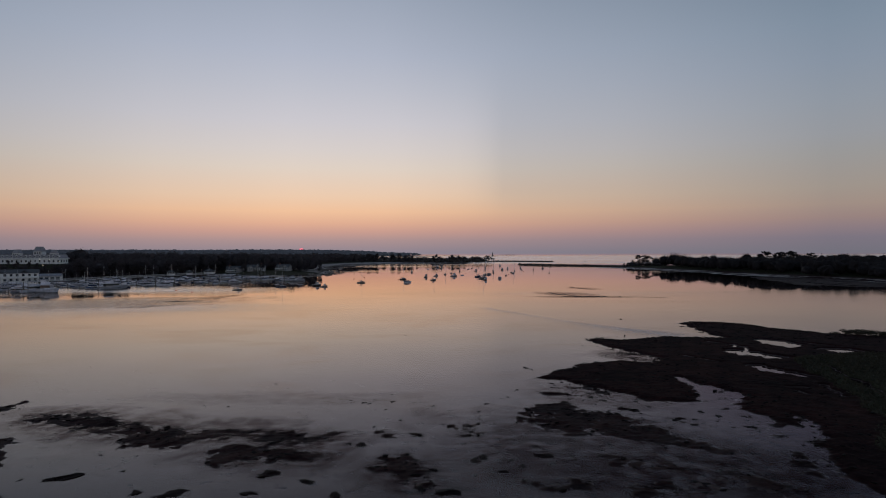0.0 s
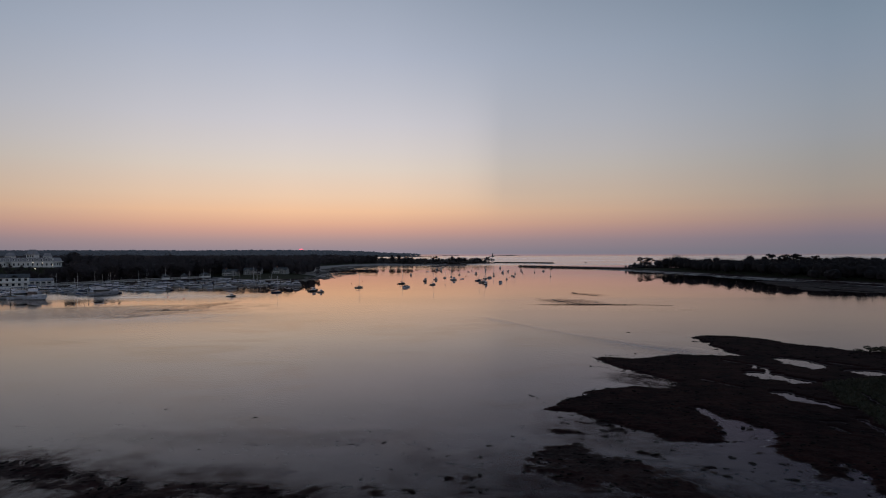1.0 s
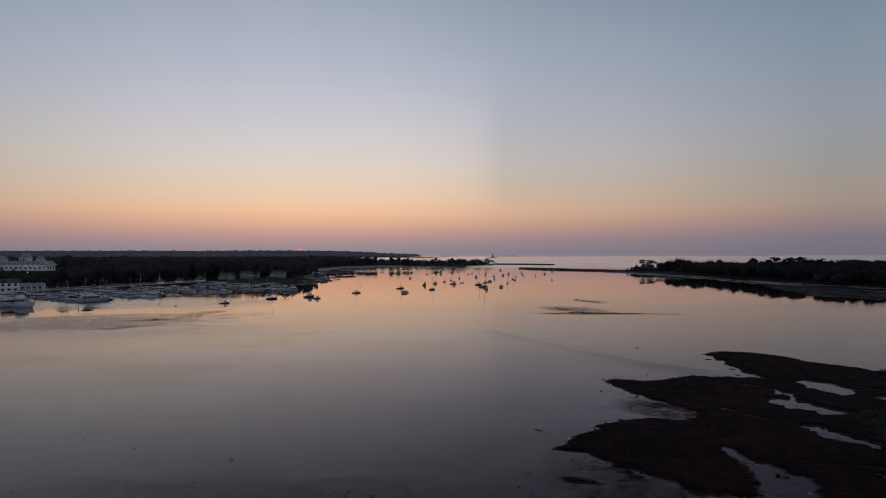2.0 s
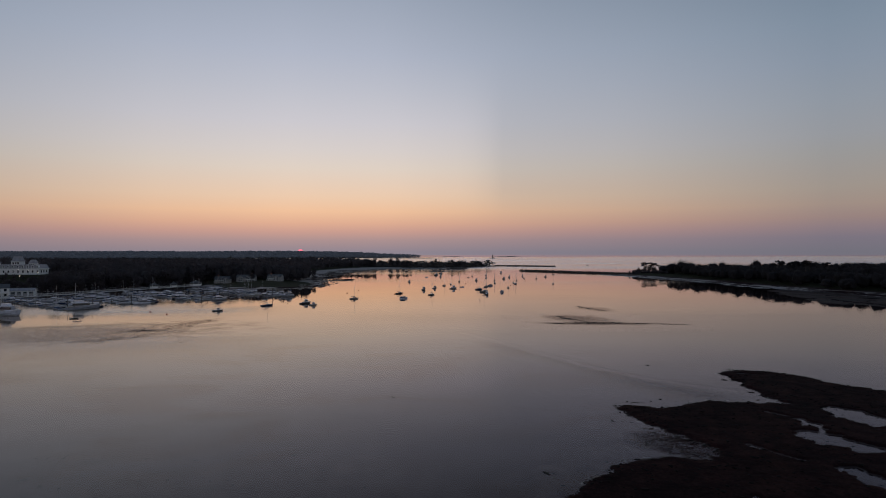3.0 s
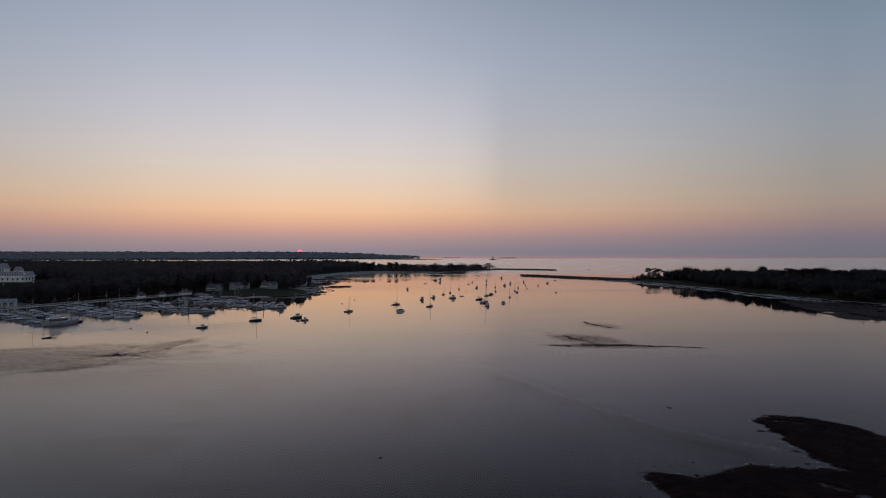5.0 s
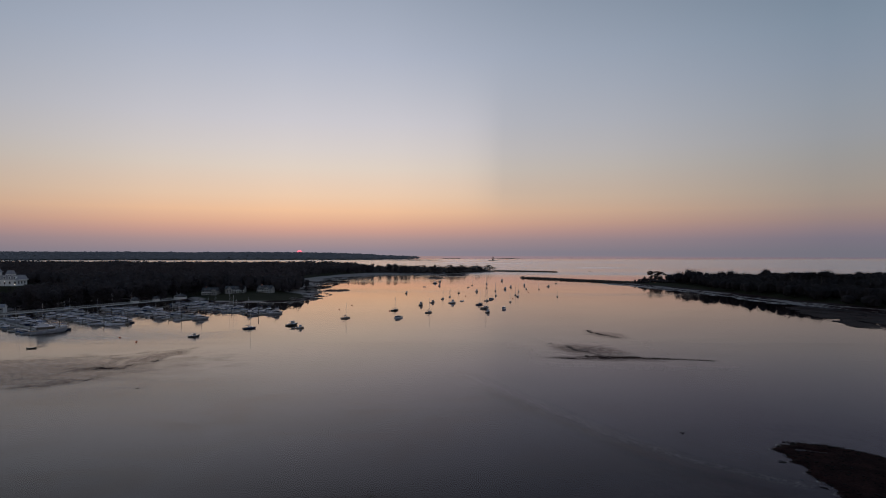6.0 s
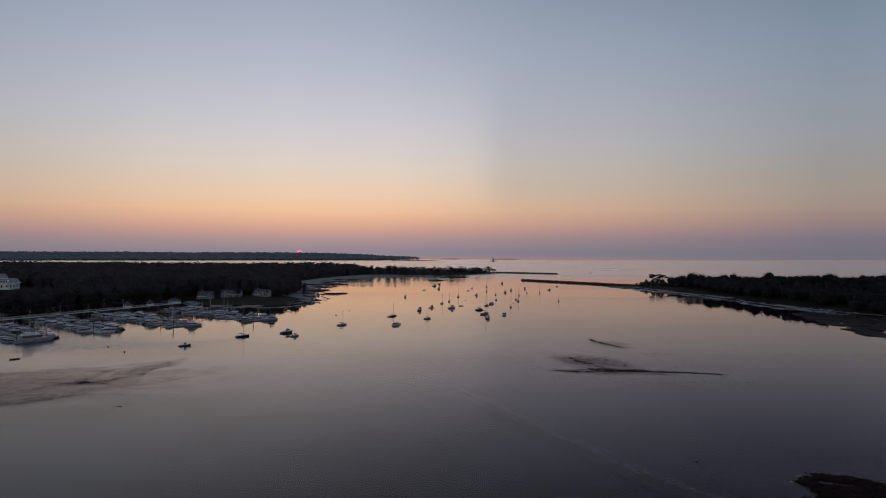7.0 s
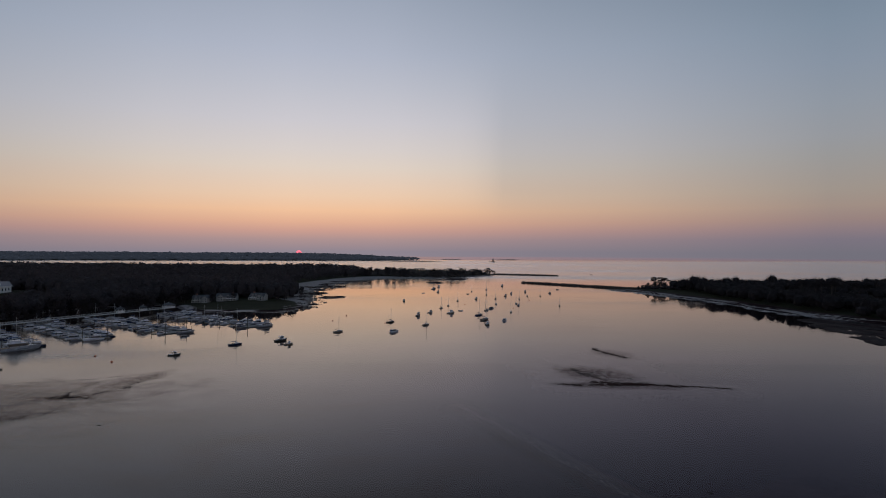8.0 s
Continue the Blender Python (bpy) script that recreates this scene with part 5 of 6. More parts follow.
def cruiser(length, label, hull_mat=None, fly=True, canvas=CANVAS):
    """A motor cruiser with a raked deckhouse, a flybridge and a pulpit rail."""
    L, B = length, length * 0.30
    thing = empty("motor_cruiser", label, "motorboat", "marina boats")
    z = L * 0.105
    part("hull", hull_bm(L, B, z, L * 0.05, 0.16, 0.45), hull_mat or GELCOAT, thing)
    # Dark band low on the hull, added for contrast.
    part("boot_stripe", hull_bm(L * 0.998, B * 0.905, 0.30, L * 0.05, 0.04, 0.1), DARKHULL, thing)
    part("foredeck", plate(L, B, z * 1.0, z * 1.42, 0.45, 0.95, 0.10), GELCOAT, thing)
    part("deck", plate(L, B, z * 0.96, z * 1.08, 0.02, 0.46, 0.10), TEAK, thing)
    h = 0.13 * L
    house = part("deckhouse", plate(L, B * 0.78, z, z + h, 0.22, 0.68, 0.05), GELCOAT, thing)
    part("window_band", plate(L, B * 0.81, z + h * 0.34, z + h * 0.86, 0.215, 0.675, 0.05), TINTED, house)
    part("hull_window", plate(L, B * 0.965, z * 0.55, z * 0.80, 0.40, 0.72, 0.0), TINTED, thing)
    part("hardtop", plate(L, B * 0.80, z + h, z + h * 1.12, 0.12, 0.62, 0.04), GELCOAT, house)
    if fly:
        f = part("flybridge", plate(L, B * 0.62, z + h * 1.12, z + h * 1.62, 0.22, 0.50, 0.05), GELCOAT, thing)
        part("bimini", plate(L, B * 0.60, z + h * 2.25, z + h * 2.36, 0.20, 0.44, 0.05), canvas, f)
        for s in (-1, 1):
            part("bimini_post", tube((-0.22 * L, s * B * 0.22, z + h * 1.5), (-0.20 * L, s * B * 0.22, z + h * 2.26), 0.03, 0.03, 4), ALLOY, f)
        part("radar_arch", tube((-0.28 * L, 0, z + h * 1.1), (-0.30 * L, 0, z + h * 3.0), 0.07, 0.03, 5), ALLOY, thing)
    else:
        part("cockpit_cover", plate(L, B * 0.84, z * 1.05, z + h * 0.75, 0.04, 0.24, 0.05), canvas, thing)
    part("swim_platform", box(-0.54 * L, -B * 0.36, 0.15, -0.49 * L, B * 0.36, 0.28), TEAK, thing)
    for s in (-1, 1):
        part("bow_rail", tube((0.12 * L, s * B * 0.44, z * 1.9), (0.52 * L, s * B * 0.06, z * 2.25), 0.025, 0.025, 4), ALLOY, thing)
    return thing


def skiff(length, label, mat):
    L, B = length, length * 0.38
    thing = empty("skiff", label, "dinghy", "moored boats")
    part("hull", hull_bm(L, B, L * 0.11, 0.15, 0.06, 0.4), mat, thing)
    part("well", plate(L, B, L * 0.10, L * 0.118, 0.05, 0.85, 0.10), DECK, thing)
    for x in (-0.2, 0.1):
        part("thwart", box(x * L - 0.12, -B * 0.42, L * 0.118, x * L + 0.12, B * 0.42, L * 0.14), TEAK, thing)
    part("outboard", box(-0.55 * L, -0.16, 0.0, -0.49 * L, 0.16, L * 0.11 + 0.5, None, 0.2, 0.04), DARKHULL, thing)
    return thing


def mooring_buoy(x, y):
    thing = empty("mooring_buoy", "small round mooring buoy floating on calm water", "buoy", "mooring buoys")
    bm = bmesh.new()
    bmesh.ops.create_icosphere(bm, subdivisions=2, radius=0.42)
    part("float", bm, ORANGE, thing, smooth=True)
    part("ring", tube((0, 0, 0.38), (0, 0, 0.62), 0.07, 0.05, 6), ALLOY, thing)
    thing.location = (x, y, 0.08)


BOATS = {
    "s_white": sailboat(7.6, SHADED_HULL, "buff-hulled sloop on a mooring with furled sail and tall mast", 1.42),
    "s_navy": sailboat(8.4, NAVY, "dark blue sloop on a mooring with bare mast", 1.4),
    "s_dark": sailboat(6.6, DARKHULL, "small dark-hulled sloop on a mooring", 1.4),
    "s_long": sailboat(10.5, SHADED_HULL, "large pale sailing yacht with a tall mast on a mooring", 1.42),
    "w_dark": work_boat(8.2, DARKHULL, "dark-hulled lobster boat with a white wheelhouse"),
    "w_white": work_boat(7.0, SHADED_HULL, "buff lobster boat with a low wheelhouse"),
    "k_dark": skiff(4.6, "small dark open skiff with an outboard motor", DARKHULL),
    "k_white": skiff(4.2, "small white open dinghy on the calm water", GELCOAT),
    "m_open": cruiser(7.5, "small white motor cruiser with a canvas cockpit cover", None, False),
}
USED = set()


def moor(kind, x, y, turn=0.0, size=1.0):
    m = pose(x, y, 0, 0, 0, 90 - (90 - turn) * 0.6)
    if kind in USED:
        ob = copy_thing(BOATS[kind], m)
    else:
        USED.add(kind)
        ob = BOATS[kind]
        ob.matrix_basis = m
    ob.scale = (0.82 * size, 0.82 * size, 0.82 * size)
    return ob


rng = np.random.default_rng(12)
for kind, x, y, turn, size in (
    ("s_white", -55, 410, 22, 1.0), ("s_dark", -30, 458, 15, 1.15), ("s_white", -7, 444, 30, 1.0), ("s_navy", 29, 503, 20, 1.1), ("s_long", 31, 474, 25, 1.05), ("w_dark", 31, 447, 60, 0.9),
    ("s_white", 37, 539, 40, 1.0), ("m_open", 42, 555, 30, 0.9), ("s_white", 2, 556, 60, 0.95), ("s_dark", 17, 629, 70, 1.1), ("s_white", 54, 658, 80, 1.0),
    ("s_dark", 49, 595, 80, 1.1), ("s_navy", 55, 793, 80, 1.0), ("s_white", 49, 710, 75, 1.0), ("w_dark", -14, 499, 75, 1.05), ("w_white", -6, 521, 20, 0.9),
    ("w_white", 9, 516, 5, 1.15), ("k_white", 17, 535, 10, 1.2), ("m_open", 44, 471, 50, 1.0), ("s_white", 54, 525, 80, 0.95), ("s_dark", 67, 601, 80, 1.1),
    ("s_navy", 67, 583, 70, 1.0), ("s_white", 76, 650, 80, 0.9), ("s_dark", 89, 691, 80, 1.0), ("w_white", 96, 758, 70, 1.0), ("w_dark", 67, 691, 60, 1.0),
    ("w_white", 77, 728, 60, 1.0), ("w_dark", 81, 871, 70, 1.1), ("s_dark", 102, 690, 80, 1.0), ("w_white", 120, 737, 20, 0.8), ("k_dark", 141, 802, 10, 1.2),
    ("s_dark", 101, 582, 85, 0.9), ("s_dark", 36, 760, 70, 0.9), ("w_white", 35, 651, 60, 1.0), ("k_white", 30, 720, 40, 1.2), ("s_dark", 8, 578, 75, 1.0),
    ("w_dark", -2, 750, 60, 0.9), ("w_dark", -2, 845, 60, 1.0), ("w_dark", -8, 807, 20, 1.0), ("k_white", -18, 731, 10, 1.2), ("w_dark", -32, 624, 80, 0.85),
    ("m_open", -24, 412, 20, 0.95), ("w_dark", -78, 376, 15, 1.0), ("w_white", -71, 364, 5, 0.75), ("s_navy", -96, 362, 12, 0.95), ("w_dark", -112, 332, -20, 0.72),
    ("k_dark", -163, 298, 8, 0.85),
):
    moor(kind, x, y, turn + float(rng.normal(0, 6)), size)
for x, y in ((-68, 465), (-64, 496), (-33, 454), (-144, 329), (-130, 316), (60, 560), (22, 590), (84, 640)):
    mooring_buoy(x, y)


# ---- marina ----
PIER_A, PIER_B = Vector((-293, 392, 0)), Vector((-193, 513, 0))
ALONG = (PIER_B - PIER_A).normalized()
OUT = Vector((ALONG.y, -ALONG.x, 0))
ANGLE = math.degrees(math.atan2(ALONG.y, ALONG.x))


def pier():
    """The fixed walkway on pilings, with rails."""
    thing = empty("pier", "long grey timber pier on dark pilings with grey rails", "pier")
    start, end = Vector((-262, 386, 0)), Vector((-199, 527, 0))
    length = (end - start).length
    part("deck", box(0, -1.6, 2.15, length, 1.6, 2.45), PALE_PLANKS, thing)
    for k in range(28):
        x = length * (k + 0.5) / 28
        for s in (-1, 1):
            part("piling", tube((x, s * 1.4, -3), (x, s * 1.4, 2.3), 0.17, 0.15, 6), PILE, thing)
            part("rail_post", box(x - 0.05, s * 1.5 - 0.05, 2.45, x + 0.05, s * 1.5 + 0.05, 3.5), PALE_PLANKS, thing)
    for s in (-1, 1):
        part("handrail", box(0, s * 1.5 - 0.06, 3.45, length, s * 1.5 + 0.06, 3.58), PALE_PLANKS, thing)
        part("mid_rail", box(0, s * 1.5 - 0.03, 2.95, length, s * 1.5 + 0.03, 3.03), PALE_PLANKS, thing)
    thing.matrix_basis = pose(start.x, start.y, 0, 0, 0, math.degrees(math.atan2(end.y - start.y, end.x - start.x)))
    return thing


def floating_dock(base, length, fingers):
    thing = empty("floating_dock", "low grey floating dock with finger piers and tall pilings", "dock", "marina docks")
    part("walkway", box(0, -1.3, 0.08, length, 1.3, 0.5), PLANKS, thing)
    for k in range(fingers):
        x = length * (k + 0.7) / fingers
        for s in (-1, 1):
            part("finger", box(x - 0.45, s * 1.3, 0.1, x + 0.45, s * 11.0, 0.45), PLANKS, thing)
            if k % 2 == 0:
                part("piling", tube((x, s * 11.3, -3), (x, s * 11.3, 2.6), 0.16, 0.14, 6), PILE, thing)
    part("end_float", box(length, -6.5, 0.08, length + 3.0, 6.5, 0.5), PLANKS, thing)
    for s in (-1, 1):
        part("piling", tube((length + 1.5, s * 6.0, -3), (length + 1.5, s * 6.0, 5.6), 0.2, 0.17, 6), PILE, thing)
    thing.matrix_basis = pose(base.x, base.y, 0, 0, 0, math.degrees(math.atan2(OUT.y, OUT.x)))
    return thing


def pier_shelter(at, w, d, h, label):
    """A small hipped shelter on the pier."""
    thing = empty("pier_shelter", label, "shelter", "pier shelters")
    for sx in (-1, 1):
        for sy in (-1, 1):
            part("post", box(sx * w / 2 - 0.1, sy * d / 2 - 0.1, 0, sx * w / 2 + 0.1, sy * d / 2 + 0.1, h), TRIM, thing)
    part("wall", box(-w / 2 + 0.1, -d / 2 + 0.15, 0, w / 2 - 0.1, d / 2 - 0.15, h * 0.55), CLAPBOARD, thing)
    part("roof", box(-w / 2 - 0.5, -d / 2 - 0.5, h, w / 2 + 0.5, d / 2 + 0.5, h + 1.6, None, 0.75), SLATE, thing)
    part("finial", tube((0, 0, h + 1.5), (0, 0, h + 2.4), 0.12, 0.03, 6), TRIM, thing)
    thing.matrix_basis = pose(at.x, at.y, 2.45, 0, 0, ANGLE)
    return thing


pier()
pier_shelter(Vector((-217, 487, 0)), 4.2, 3.6, 2.4, "white hexagon-roofed pier shelter with a grey roof")
pier_shelter(Vector((-209.5, 503.5, 0)), 3.6, 3.2, 2.1, "small white pier hut with a grey roof")
pier_shelter(Vector((-200.5, 524, 0)), 7, 5, 2.3, "wide white shelter at the end of the pier")

BERTHED = {
    "big": cruiser(17.5, "large white motor yacht with flybridge berthed at the dock"),
    "mid": cruiser(12.0, "white motor cruiser with blue canvas berthed at the dock"),
    "small": cruiser(8.5, "small white express cruiser berthed at the dock", None, False),
    "navy": cruiser(11.5, "navy-hulled motor cruiser berthed at the dock", NAVY),
    "sail": sailboat(11.0, GELCOAT, "white sailing yacht with bare mast berthed at the dock", 1.4),
    "sail_dark": sailboat(9.5, NAVY, "navy sailing yacht with bare mast berthed at the dock", 1.4),
}
BERTH_USED = set()


def berth(kind, at, turn, size):
    m = pose(at.x, at.y, 0, 0, 0, turn)
    if kind in BERTH_USED:
        ob = copy_thing(BERTHED[kind], m)
    else:
        BERTH_USED.add(kind)
        ob = BERTHED[kind]
        ob.matrix_basis = m
    ob.scale = (size, size, size)
    ob["group"] = "marina boats"
    return ob


rng = np.random.default_rng(31)
for offset, length, fingers in ((-4, 84, 9), (31, 88, 10), (67, 96, 10), (105, 104, 11), (150, 112, 13)):
    base = PIER_A + ALONG * offset + OUT * (3 if offset > 50 else 20)
    floating_dock(base, length, fingers)
    for k in range(fingers):
        for s in (-1, 1):
            for lane in (0.24, 0.76):
                if rng.random() < 0.16:
                    continue
                kind = str(rng.choice(["mid", "small", "navy", "sail", "sail_dark", "big"], p=[0.36, 0.26, 0.11, 0.15, 0.07, 0.05]))
                size = float(rng.uniform(0.52, 0.80)) * (0.72 if kind == "big" else 1.0)
                x = length * (k + 0.7 + lane - 0.5 + (0.0 if lane < 0.5 else 0.02)) / fingers
                if length / fingers < 8.5 and lane > 0.5 and kind in ("mid", "big", "navy"):
                    kind, size = "small", 0.95
                at = base + OUT * x + ALONG * s * 7.0
                berth(kind, at, ANGLE + (0 if s < 0 else 180) + float(rng.normal(0, 2)), size)
    at = base + OUT * (length + 5.6) + ALONG * float(rng.uniform(-4, 4))
    berth("big", at, ANGLE + (0 if offset < 60 else 180 * int(rng.integers(2))), 0.85 if offset < 60 else 0.52)

tour = cruiser(14.0, "white excursion boat with a tall two-deck house")
tour.matrix_basis = pose(-204, 315, 0, 0, 0, -16)
tour.scale = (0.9, 0.95, 1.25)
for x, y, turn, kind in ((-228, 330, 8, "mid"), (-236, 324, 4, "small"), (-252, 336, 10, "mid")):
    berth(kind, Vector((x, y, 0)), turn, 0.8)


# ---- buildings ----
def window(parent, x, y, z, w, h, face, glass=TINTED):
    """A framed window proud of a wall; face is the axis and sign of its outward side."""
    ax, s = face
    d0, d1, d2 = (-0.02, 0.06, 0.10) if s > 0 else (0.02, -0.06, -0.10)

    def slab(u, v, a, b):
        return box(x - u, y + min(a, b), z - v, x + u, y + max(a, b), z + v) if ax == "y" else box(x + min(a, b), y - u, z - v, x + max(a, b), y + u, z + v)

    win = part("window", slab(w / 2 + 0.12, h / 2 + 0.12, d0, d1), TRIM, parent)
    part("pane", slab(w / 2, h / 2, d0, d2), glass, win)


def gable(x0, x1, y0, y1, z, h, over=0.4, axis="x"):
    """A gabled roof slab with eaves."""
    bm = bmesh.new()
    if axis == "x":
        my = (y0 + y1) / 2
        prof = [(y0 - over, z - 0.15), (my, z + h), (y1 + over, z - 0.15), (y1 + over - 0.1, z - 0.4), (my, z + h - 0.3), (y0 - over + 0.1, z - 0.4)]
        ends = [[bm.verts.new((x, py, pz)) for py, pz in prof] for x in (x0 - over, x1 + over)]
    else:
        mx = (x0 + x1) / 2
        prof = [(x0 - over, z - 0.15), (mx, z + h), (x1 + over, z - 0.15), (x1 + over - 0.1, z - 0.4), (mx, z + h - 0.3), (x0 - over + 0.1, z - 0.4)]
        ends = [[bm.verts.new((px, y, pz)) for px, pz in prof] for y in (y0 - over, y1 + over)]
    for i in range(6):
        j = (i + 1) % 6
        bm.faces.new((ends[0][i], ends[0][j], ends[1][j], ends[1][i]))
    bm.faces.new(ends[0])
    bm.faces.new(ends[1][::-1])
    return bm


def gable_wall(x0, x1, y0, y1, z0, z1, h, axis="x"):
    """A house body with gable ends."""
    bm = box(x0, y0, z0, x1, y1, z1)
    if axis == "x":
        for x in (x0, x1):
            bm.faces.new([bm.verts.new(p) for p in ((x, y0, z1), (x, y1, z1), (x, (y0 + y1) / 2, z1 + h - 0.35))])
    else:
        for y in (y0, y1):
            bm.faces.new([bm.verts.new(p) for p in ((x0, y, z1), (x1, y, z1), ((x0 + x1) / 2, y, z1 + h - 0.35))])
    return bm


def house(x, y, w, d, turn, wall_mat, label, wing=1):
    """A two-storey shore house: main block, cross gable, dormers, porch, chimney."""
    thing = empty("house", label, "house", "shore houses")
    part("wall", gable_wall(-w / 2, w / 2, -d / 2, d / 2, -1, 5.0, 3.4), wall_mat, thing)
    roof = part("roof", gable(-w / 2, w / 2, -d / 2, d / 2, 5.0, 3.4), SLATE, thing)
    cx = wing * w * 0.24
    part("cross_gable", gable_wall(cx - 2.6, cx + 2.6, -d / 2 - 2.2, 0, -1, 5.0, 2.9, "y"), wall_mat, thing)
    part("cross_roof", gable(cx - 2.6, cx + 2.6, -d / 2 - 2.2, 0, 5.0, 2.9, 0.4, "y"), SLATE, thing)
    part("chimney", box(-wing * w * 0.3 - 0.6, -0.6, 6.0, -wing * w * 0.3 + 0.6, 0.6, 10.0, None, 0.05), BRICK, roof)
    for k in range(2):
        x0 = -wing * w * (0.08 + 0.22 * k)
        part("dormer", gable_wall(x0 - 0.9, x0 + 0.9, -d / 2 + 0.4, -d / 4, 5.3, 6.7, 0.9, "y"), wall_mat, roof)
        part("dormer_roof", gable(x0 - 0.9, x0 + 0.9, -d / 2 + 0.4, -d / 4 + 1, 6.7, 0.9, 0.2, "y"), SLATE, roof)
    part("porch_roof", box(-w / 2 if wing > 0 else cx + 2.8, -d / 2 - 2.4, 2.5, cx - 2.8 if wing > 0 else w / 2, -d / 2, 2.75), TRIM, thing)
    for k in range(4):
        px = (-w / 2 + 0.2 + k * 2.2) if wing > 0 else (w / 2 - 0.2 - k * 2.2)
        part("porch_post", box(px - 0.1, -d / 2 - 2.3, -0.6, px + 0.1, -d / 2 - 2.1, 2.5), TRIM, thing)
    for z in (1.2, 3.7):
        for k in range(4):
            px = (-w / 2 + 1.4 + k * 2.1) if wing > 0 else (w / 2 - 1.4 - k * 2.1)
            window(thing, px, -d / 2, z, 1.0, 1.5, ("y", -1))
        for k in (-1, 1):
            window(thing, cx + k * 1.2, -d / 2 - 2.2, z, 1.1, 1.5, ("y", -1))
    part("door", box(-wing * 1.0 - 0.5, -d / 2 - 0.08, -0.5, -wing * 1.0 + 0.5, -d / 2 + 0.02, 1.7), DARKHULL, thing)
    thing.matrix_basis = pose(x, y, ground_height(x, y) + 0.3, 0, 0, turn)
    thing.scale = (0.92, 0.92, 0.70)
    return thing


house(-201, 588, 15, 9, 8, SHINGLED, "grey-shingled shore house with white gables before the wood", 1)
house(-181, 592, 18, 9, 4, SHINGLED, "long grey shore house with dormers and white trim", -1)
house(-156, 598, 14, 9, -6, SHINGLED, "white-gabled shore house half hidden by trees", 1)


def tower_block(parent, x, y, w, z0, z1, cap):
    """A square hotel tower with a domed mansard cap."""
    t = part("tower", box(x - w / 2, y - w / 2, z0, x + w / 2, y + w / 2, z1), CLAPBOARD, parent)
    bm = bmesh.new()
    rings = [(1.18, 0.0), (1.18, 0.08), (1.00, 0.12), (0.62, 0.92), (0.66, 0.95), (0.66, 1.0)]
    prev = None
    for k, q in rings:
        ring = [bm.verts.new((x + sx * w / 2 * k, y + sy * w / 2 * k, z1 + cap * q)) for sx, sy in ((-1, -1), (1, -1), (1, 1), (-1, 1))]
        if prev:
            for i in range(4):
                bm.faces.new((prev[i], prev[(i + 1) % 4], ring[(i + 1) % 4], ring[i]))
        prev = ring
    bm.faces.new(prev)
    part("cap", bm, REDROOF, t)
    for k in (-1, 0, 1):
        window(t, x + k * w * 0.28, y - w / 2, z1 - 1.6, w * 0.18, 1.8, ("y", -1))
    return t


def hotel():
    """The long white grand hotel: three storeys, mansard roof, domed towers, porches."""
    thing = empty("hotel", "long white grand hotel with mansard roofs and domed towers", "hotel")
    w, d = 84, 15
    part("wall", box(-w / 2, -d / 2, -2, w / 2, d / 2, 11.5), CLAPBOARD, thing)
    roof = part("mansard", box(-w / 2 - 0.5, -d / 2 - 0.5, 11.5, w / 2 + 0.5, d / 2 + 0.5, 15.0, None, 0.05), REDROOF, thing)
    part("cornice", box(-w / 2 - 0.9, -d / 2 - 0.9, 11.1, w / 2 + 0.9, d / 2 + 0.9, 11.6), TRIM, thing)
    part("veranda_roof", box(-w / 2, -d / 2 - 3.2, 3.2, w / 2, -d / 2, 3.6), TRIM, thing)
    for k in range(21):
        x = -w / 2 + 2 + k * 4.0
        part("veranda_post", box(x - 1.0 - 0.15, -d / 2 - 3.1, -2, x - 1.0 + 0.15, -d / 2 - 2.8, 3.2), TRIM, thing)
        for z in (1.2, 5.4, 9.0):
            window(thing, x + 1, -d / 2, z, 1.3, 2.0, ("y", -1))
        dm = part("dormer", box(x + 0.2, -d / 2 - 0.55, 12.1, x + 1.8, -d / 2 + 2, 14.2, None, 0.05), TRIM, roof)
        part("dormer_pane", box(x + 0.5, -d / 2 - 0.62, 12.4, x + 1.5, -d / 2 - 0.5, 13.8), TINTED, dm)
    for k in (-1, 1):
        for z in (1.2, 5.4, 9.0):
            for y in (-4, 0, 4):
                window(thing, k * w / 2, y, z, 1.3, 2.0, ("x", k))
    tower_block(thing, 4.0, -d / 2 + 3.0, 6.0, -2, 16.2, 3.4)
    tower_block(thing, 23.0, -d / 2 + 3.5, 7.2, -2, 17.8, 4.4)
    tower_block(thing, 36.0, -d / 2 + 3.0, 5.2, -2, 16.0, 3.2)
    thing.matrix_basis = pose(-391, 559, 4.2, 0, 0, 4)
    return thing


hotel()


def marina_office():
    """The long low marina building beside the pier's land end."""
    thing = empty("marina_building", "long low white marina building with rows of windows", "building")
    w, d = 44, 10
    part("wall", box(-w / 2, -d / 2, -1, w / 2, d / 2, 6.2), CLAPBOARD, thing)
    part("roof", gable(-w / 2, w / 2, -d / 2, d / 2, 6.2, 2.2), SLATE, thing)
    part("balcony", box(-w / 2, -d / 2 - 1.6, 2.9, w / 2, -d / 2, 3.15), TRIM, thing)
    for k in range(13):
        x = -w / 2 + 2 + k * 3.33
        for z in (1.5, 4.7):
            window(thing, x, -d / 2, z, 1.5, 1.6, ("y", -1))
        part("post", box(x + 1.5, -d / 2 - 1.6, -1, x + 1.75, -d / 2 - 1.35, 3.0), TRIM, thing)
    for k in range(3):
        x = -w / 2 + 8 + 14 * k
        part("cross_gable", gable(x - 2, x + 2, -d / 2 - 0.2, 0, 6.3, 1.8, 0.3, "y"), SLATE, thing)
    thing.matrix_basis = pose(-294, 404, 1.2, 0, 0, 34)
    return thing


marina_office()


